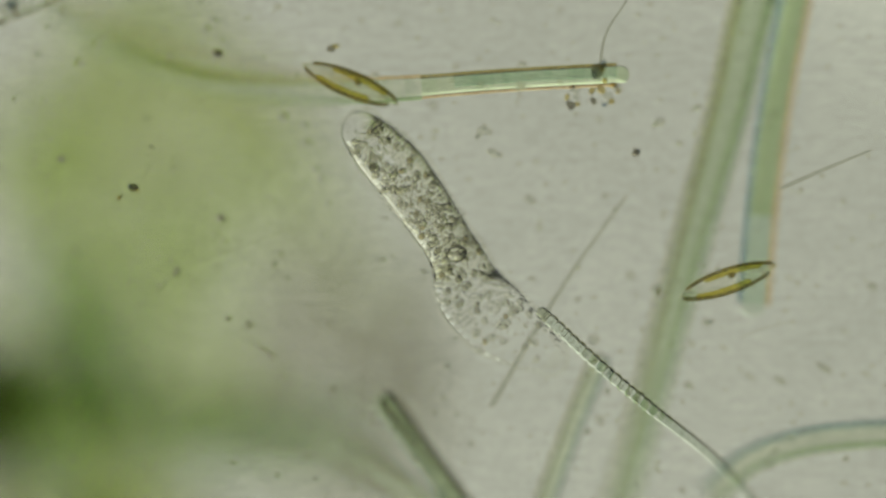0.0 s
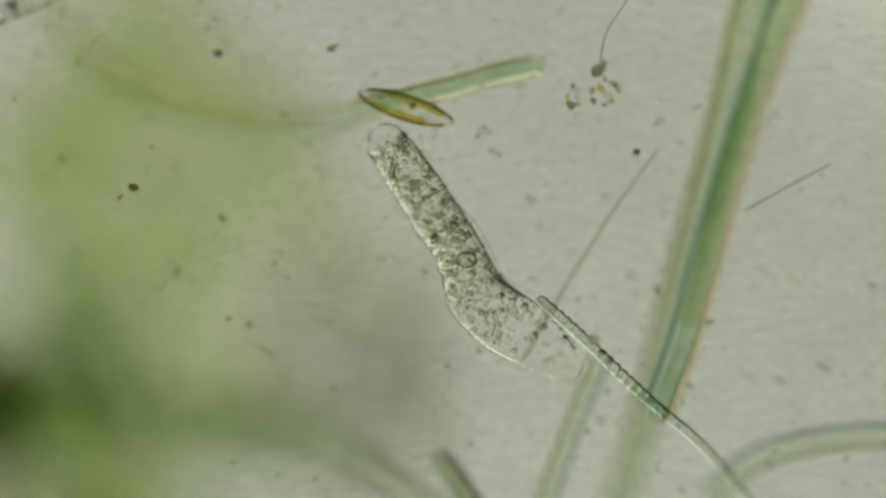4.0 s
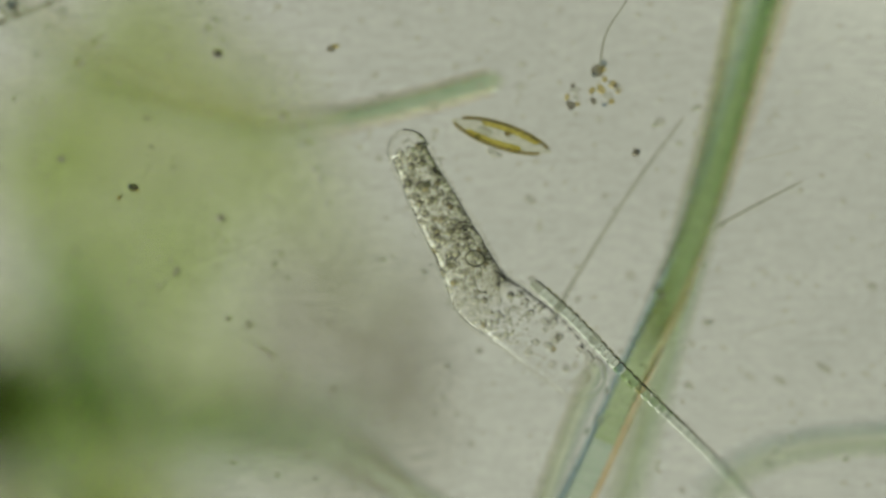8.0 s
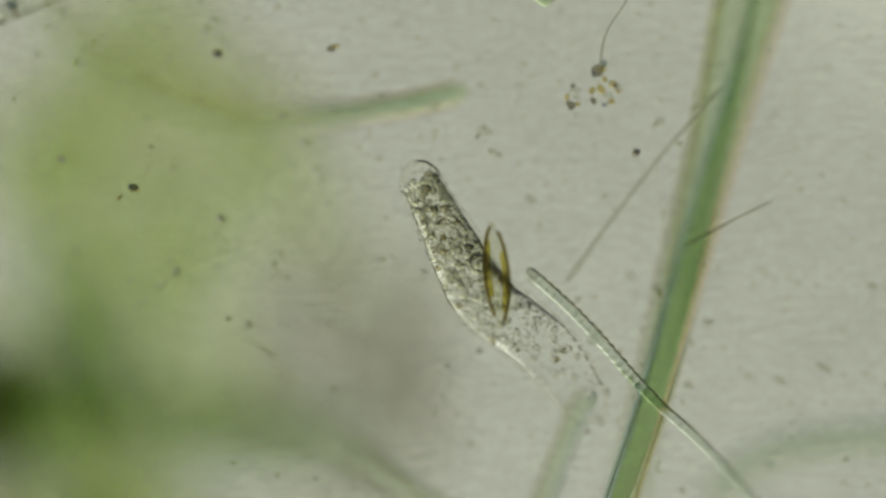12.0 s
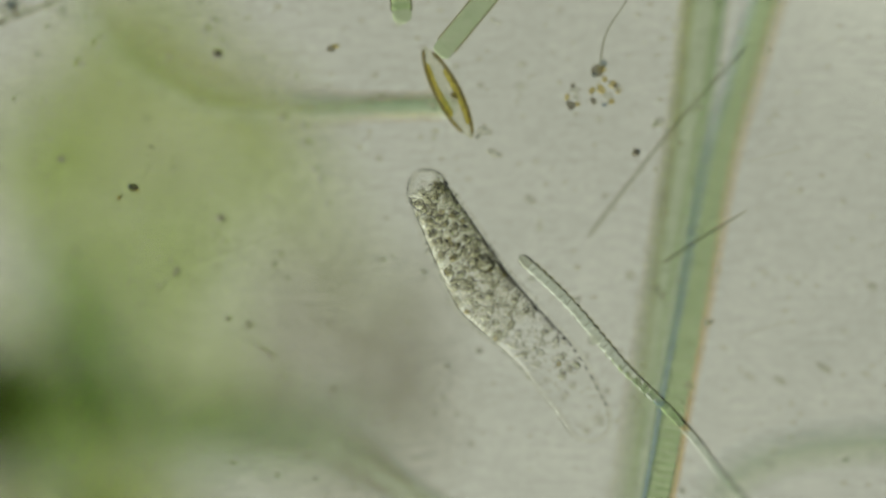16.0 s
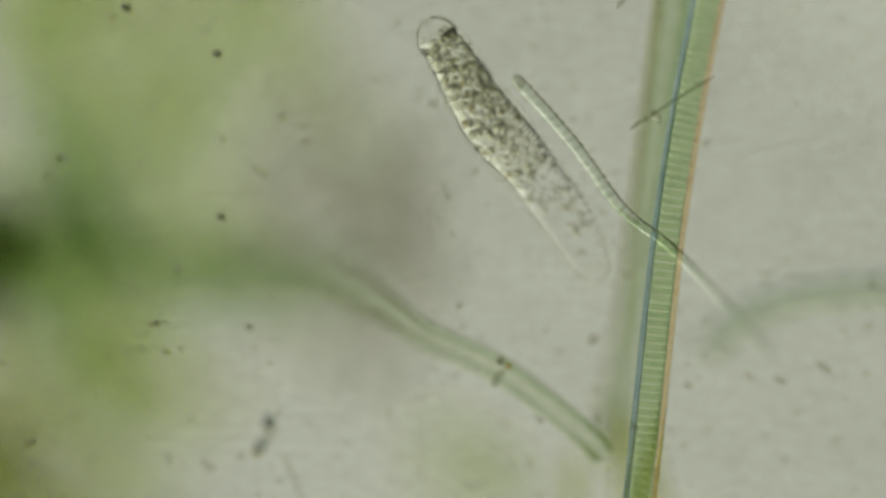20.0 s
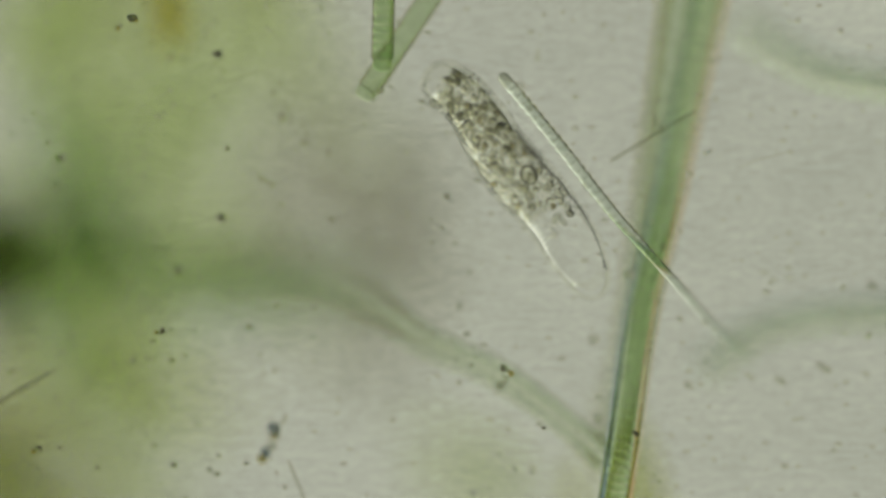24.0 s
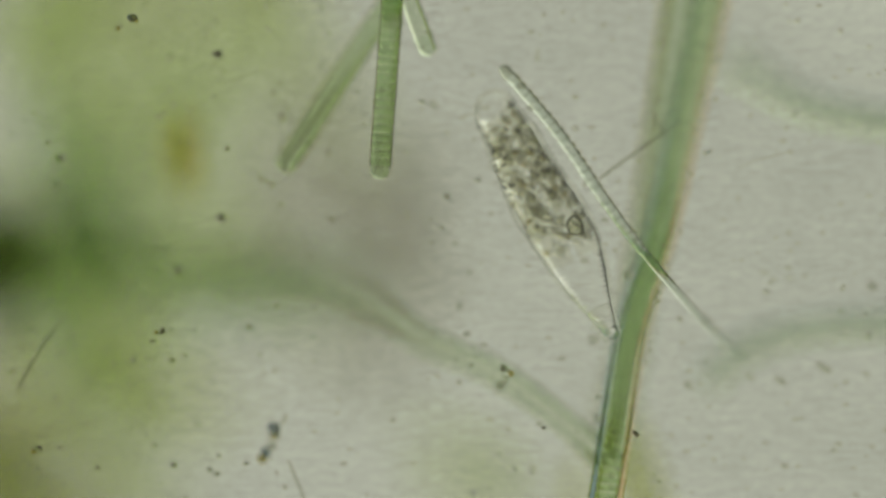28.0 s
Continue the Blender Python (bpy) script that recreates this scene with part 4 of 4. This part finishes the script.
Z = COVER - 0.014
specks("grit_cluster", "loose cluster of dark and amber grit grains on the glass", "debris", [
    (1058, 125, 13, SPECK, -0.018), (1068, 112, 7, BLUE, -0.018), (1050, 178, 7, SPECK, -0.018), (1064, 158, 9, AMBER, -0.018), (1085, 150, 8, AMBER, -0.018), (1090, 152, 5, SPECK, -0.018), (1082, 180, 6, AMBER, -0.018),
    (1048, 160, 7, AMBER, -0.018), (1075, 170, 8, FAINT, -0.018), (1010, 186, 9, SPECK, -0.018), (1018, 160, 8, FAINT, -0.018), (1004, 172, 6, AMBER, -0.018), (1020, 172, 6, FAINT, -0.018), (1070, 140, 6, AMBER, -0.018), (1058, 150, 6, FAINT, -0.018), (1094, 162, 5, AMBER, -0.018), (1070, 186, 5, BLUE, -0.018), (1066, 122, 8, AMBER, -0.018), (1052, 132, 6, BLUE, -0.018), (1014, 152, 5, SPECK, -0.018), (1022, 184, 5, AMBER, -0.018)])
specks("speck", "small dark round speck on the glass", "debris", [(237, 332, 9, SPECK, Z), (230, 330, 6, BLUE, Z), (242, 336, 5, AMBER, Z)])
specks("speck", "small dark round speck on the glass", "debris", [(586, 86, 8, SPECK, Z), (594, 82, 5, AMBER, Z)])
specks("speck", "small dark round speck on the glass", "debris", [(1125, 271, 8, SPECK, Z), (1130, 268, 4, BLUE, Z)])
specks("debris_flake", "pale grey flake of debris with coloured grains", "debris", [(30, 24, 9, NEEDLE, -0.06), (20, 10, 12, BLUE, -0.06), (26, 16, 6, AMBER, -0.06), (8, 18, 12, FAINT, -0.06), (30, 4, 9, FAINT, -0.06), (2, 40, 9, NEEDLE, -0.06), (48, 16, 8, FAINT, -0.06), (85, 8, 9, FAINT, -0.06), (108, 22, 8, FAINT, -0.06)])
specks("speck", "faint round grain on the glass", "debris", [(140, 112, 9, DUST, Z)])
specks("speck", "faint round grain on the glass", "debris", [(170, 79, 9, DUST, Z)])
specks("speck", "faint group of pale grains on the glass", "debris", [(852, 232, 9, FAINT, Z), (846, 240, 6, NEEDLE, Z), (866, 234, 7, FAINT, Z), (858, 224, 6, FAINT, Z)])
specks("speck", "faint group of pale grains on the glass", "debris", [(875, 272, 9, FAINT, Z), (866, 268, 6, FAINT, Z), (886, 275, 5, FAINT, Z)])
specks("speck", "faint group of pale grains on the glass", "debris", [(1168, 217, 10, FAINT, Z), (1160, 222, 6, FAINT, Z)])
specks("speck", "pair of small grains on the glass", "debris", [(1252, 572, 5, FAINT, Z), (1261, 569, 4, FAINT, Z), (1259, 570, 2.5, BLUE, Z)])
specks("speck", "small dark speck on the glass", "debris", [(1131, 1072, 5, SPECK, Z), (1127, 1068, 4, SPECK, Z)])
specks("speck", "small amber and dark speck on the glass", "debris", [(288, 888, 6, SPECK, Z), (278, 890, 4, AMBER, Z)])
specks("speck", "small dark speck on the glass", "debris", [(68, 1098, 8, FAINT, Z), (60, 1102, 6, AMBER, Z)])
specks("speck", "small dark speck on the glass", "debris", [(966, 1060, 4, SPECK, Z)])
specks("speck", "small dark speck on the glass", "debris", [(210, 350, 5, AMBER, Z), (216, 347, 4, FAINT, Z)])
specks("speck", "grain stuck beside a deep filament", "debris", [(1168, 519, 9, FAINT, -0.04), (1160, 512, 6, FAINT, -0.04), (1174, 528, 6, FAINT, -0.04)])
specks("debris_flake", "blue-grey and amber flake of debris", "debris", [(487, 1064, 12, BLUE, COVER + 0.036), (492, 1074, 9, FAINT, COVER + 0.036), (486, 1078, 7, AMBER, COVER + 0.036), (482, 1096, 9, NEEDLE, COVER + 0.036), (472, 1108, 10, BLUE, COVER + 0.036), (466, 1118, 9, AMBER, COVER + 0.036)])
specks("debris_flake", "dark knot of grains on a curved filament", "debris", [(896, 952, 8, NEEDLE, 0.0), (893, 954, 5, SPECK, 0.0), (908, 962, 7, AMBER, 0.0), (888, 982, 9, NEEDLE, 0.0), (898, 974, 6, FAINT, 0.0), (884, 990, 7, FAINT, -0.05)])
specks("debris_flake", "faint blue-grey flake on the glass", "debris", [(1585, 714, 11, BLUE, 0.0), (1594, 720, 8, FAINT, 0.0)])


def scatter(name, label, count, box, radii, seed, zs, kind="stuff", material=DUST):
    """Fine dust too small to count, joined."""
    rnd = random.Random(seed)
    base = bmesh.new()
    bmesh.ops.create_icosphere(base, subdivisions=1, radius=1)
    bv = [v.co.copy() for v in base.verts]
    bf = [tuple(v.index for v in f.verts) for f in base.faces]
    base.free()
    verts, faces = [], []
    for i in range(count):
        c = at(rnd.uniform(box[0], box[2]), rnd.uniform(box[1], box[3]), rnd.uniform(*zs))
        r = rnd.uniform(*radii) * 0.001
        ax, ay = rnd.uniform(0.7, 1.5), rnd.uniform(0.7, 1.2)
        o = len(verts)
        verts += [(c.x + v.x * r * ax, c.y + v.y * r * ay, c.z + v.z * r * 0.7) for v in bv]
        faces += [tuple(j + o for j in f) for f in bf]
    return tagged(new(name, mesh_of(name, verts, faces, material)), label, "dust", kind=kind)


scatter("fine_dust", "fine pale dust grains on the cover slip", 650, (-60, -60, 1660, 1260), (2.2, 6.5), 3, (0.01, 0.036))
scatter("soft_specks", "faint grey specks scattered on the cover slip", 170, (-60, -60, 1660, 1260), (3.5, 6.5), 11, (0.026, 0.05), material=FAINT)


def optics_dust():
    """Dust on the optics: it keeps its place in the field while the stage moves."""
    ob = thing("optics_dust", "dust specks on the microscope's own glass", "dust")
    z = COVER + 0.021
    for x, y, r, mat in ((385, 95, 8, SPECK), (378, 92, 5, FAINT), (386, 96, 6, SPECK), (391, 386, 9, FAINT), (390, 386, 5, SPECK), (314, 479, 7, FAINT), (313, 479, 4, SPECK), (108, 281, 8, FAINT), (107, 280, 4, SPECK), (441, 577, 7, FAINT), (500, 206, 8, FAINT),
                         (365, 52, 8, FAINT), (378, 36, 6, FAINT), (540, 252, 7, FAINT), (1116, 487, 9, FAINT), (1052, 601, 10, FAINT), (811, 541, 7, FAINT), (790, 348, 6, FAINT), (766, 186, 8, FAINT), (936, 352, 8, FAINT),
                         (922, 152, 8, FAINT), (1545, 508, 8, FAINT), (540, 222, 5, FAINT), (302, 100, 7, FAINT), (1062, 742, 8, FAINT), (1218, 682, 7, FAINT), (228, 500, 6, FAINT), (180, 318, 6, FAINT), (1250, 570, 6, FAINT), (705, 40, 7, FAINT)):
        part("dust_grain", lump_mesh("dust_grain", (r * 0.001, r * 0.0009, r * 0.0006), mat, 0.5, 2, x * 0.7 + y), ob, m=Matrix.Translation(at(x, y, z)))
    for x, y, dx, dy, mat in ((1444, 643, 26, 14, NEEDLE), (1452, 652, 22, 8, FAINT), (1370, 668, 20, 11, NEEDLE), (1376, 673, 14, 8, FAINT), (1318, 661, 18, 13, FAINT), (1213, 680, 16, 8, FAINT), (1274, 612, 14, 9, FAINT),
                              (1536, 505, 16, 3, NEEDLE), (1390, 490, 14, 6, FAINT), (1420, 488, 10, 4, FAINT), (1525, 658, 16, 10, FAINT), (1345, 480, 16, 7, FAINT), (1490, 585, 12, 6, FAINT)):
        a, b = at(x, y, z), at(x + dx, y + dy, z)
        part("smear", tube_mesh("smear", [a, (a + b) / 2 + Vector((0.001, 0.001, 0)), b], 0.0042, mat, 8, step=0.003), ob, "short slanting smear")
    keyed(ob, [(t, pose(-x / 1000, y / 1000, z - 0.006)) for t, x, y, z in STAGE])


optics_dust()


# ---- deep tangles ----
def tangle(name, label, strands, material, seed, group="tangles of algae"):
    """A clump of bent strands deep in the water; strands: plan middle, length and heading (mm, degrees), radius, height."""
    rnd = random.Random(seed)
    ob = thing(name, label, "algae clump", group)
    for x, y, length, ang, r, z in strands:
        d = Vector((math.cos(radians(ang)), -math.sin(radians(ang)), 0)) * length / 2000
        side = Vector((d.y, -d.x, 0)) * rnd.uniform(-0.35, 0.35)
        c = at(x, y, z)
        pts = [c - d, c - d * 0.4 + side * 0.8, c + d * 0.35 + side, c + d]
        part("strand", tube_mesh("strand", pts, (r * 0.001, r * 0.0008), material, 10, step=0.03), ob)


def cloud(x, y, sx, sy, n, length, ang, spread, r, z, seed):
    rnd = random.Random(seed)
    return [(rnd.gauss(x, sx), rnd.gauss(y, sy), length * rnd.uniform(0.7, 1.3), ang + rnd.uniform(-spread, spread), r * rnd.uniform(0.6, 1.15), z * 0.78 + rnd.uniform(-0.08, 0.08)) for _ in range(n)]


tangle("green_tangle", "dense green tangle of algae out of focus", cloud(65, 720, 60, 100, 6, 320, 78, 40, 44, -1.1, 1) + cloud(205, 640, 70, 60, 3, 280, 70, 40, 44, -1.2, 31), MASS_GREEN, 1)
tangle("yellow_tangle", "yellow-green tangle of algae out of focus", cloud(75, 1000, 110, 120, 8, 340, 60, 50, 38, -1.1, 2), MASS_YELLOW, 2)
tangle("algal_veil", "thin pale green veil of algae out of focus", cloud(320, 350, 120, 180, 9, 620, 80, 50, 75, -1.25, 3), MASS_VEIL, 3)
tangle("algal_veil", "thin pale green veil of algae out of focus", cloud(150, 970, 90, 110, 5, 420, 80, 50, 70, -1.2, 8), MASS_VEIL, 8)
tangle("algal_veil", "thin pale green veil of algae out of focus", cloud(370, 600, 110, 130, 6, 460, 70, 60, 75, -1.25, 18), MASS_VEIL, 18)
tangle("yellow_tangle", "yellow-green strand bundle out of focus", cloud(400, 190, 90, 40, 4, 360, 30, 15, 30, -1.1, 9), MASS_YELLOW, 9)
tangle("green_tangle", "green band of algae out of focus, lying crosswise", cloud(200, 735, 90, 16, 2, 380, 0, 10, 30, -0.85, 21), MASS_GREEN, 21)
tangle("algal_veil", "thin pale green veil of algae out of focus", cloud(112, 420, 55, 120, 9, 340, 80, 40, 60, -1.15, 41), MASS_VEIL, 41)
tangle("green_tangle", "soft green band of strands out of focus", cloud(430, 785, 130, 32, 5, 380, -12, 12, 26, -0.95, 42), FADED_GREEN, 42)
tangle("green_tangle", "dark green tangle of algae out of focus", cloud(150, 610, 40, 60, 2, 260, 60, 20, 34, -1.1, 51), MASS_GREEN, 51)
tangle("yellow_tangle", "yellow-green tangle of algae out of focus", cloud(45, 1110, 70, 50, 4, 280, 40, 50, 42, -1.1, 52), MASS_YELLOW, 52)
tangle("dark_clump", "dark clump of detritus among the algae", cloud(-30, 750, 45, 60, 8, 200, 40, 60, 34, -0.85, 4) + cloud(15, 640, 40, 50, 4, 240, 50, 50, 34, -1.15, 71), MASS_DARK, 4)
tangle("grey_clump", "grey cloud of detritus out of focus", cloud(625, 620, 75, 80, 9, 340, 70, 50, 42, -1.1, 5), MASS_GREY, 5)
tangle("yellow_tangle", "pale yellow-green tangle of algae out of focus", cloud(250, 970, 70, 80, 6, 300, 60, 50, 50, -1.15, 61), MASS_VEIL, 61)
tangle("green_tangle", "green tangle of algae below the long filament", cloud(1115, 1180, 40, 50, 4, 260, 70, 20, 22, -0.5, 6), MASS_YELLOW, 6)
tangle("algal_veil", "faint green patch of algae on the slide", cloud(860, 1110, 50, 60, 6, 200, 70, 50, 34, -0.8, 7), MASS_VEIL, 7)


def motions():
    for ob, rows in MOVES:
        first, last = rows[0], rows[-1]
        if first[0] > 0:
            rows = [(0.0, first[1])] + rows
        if last[0] < 28.0:
            rows = rows + [(28.0, last[1])]
        walk(ob, rows)


motions()
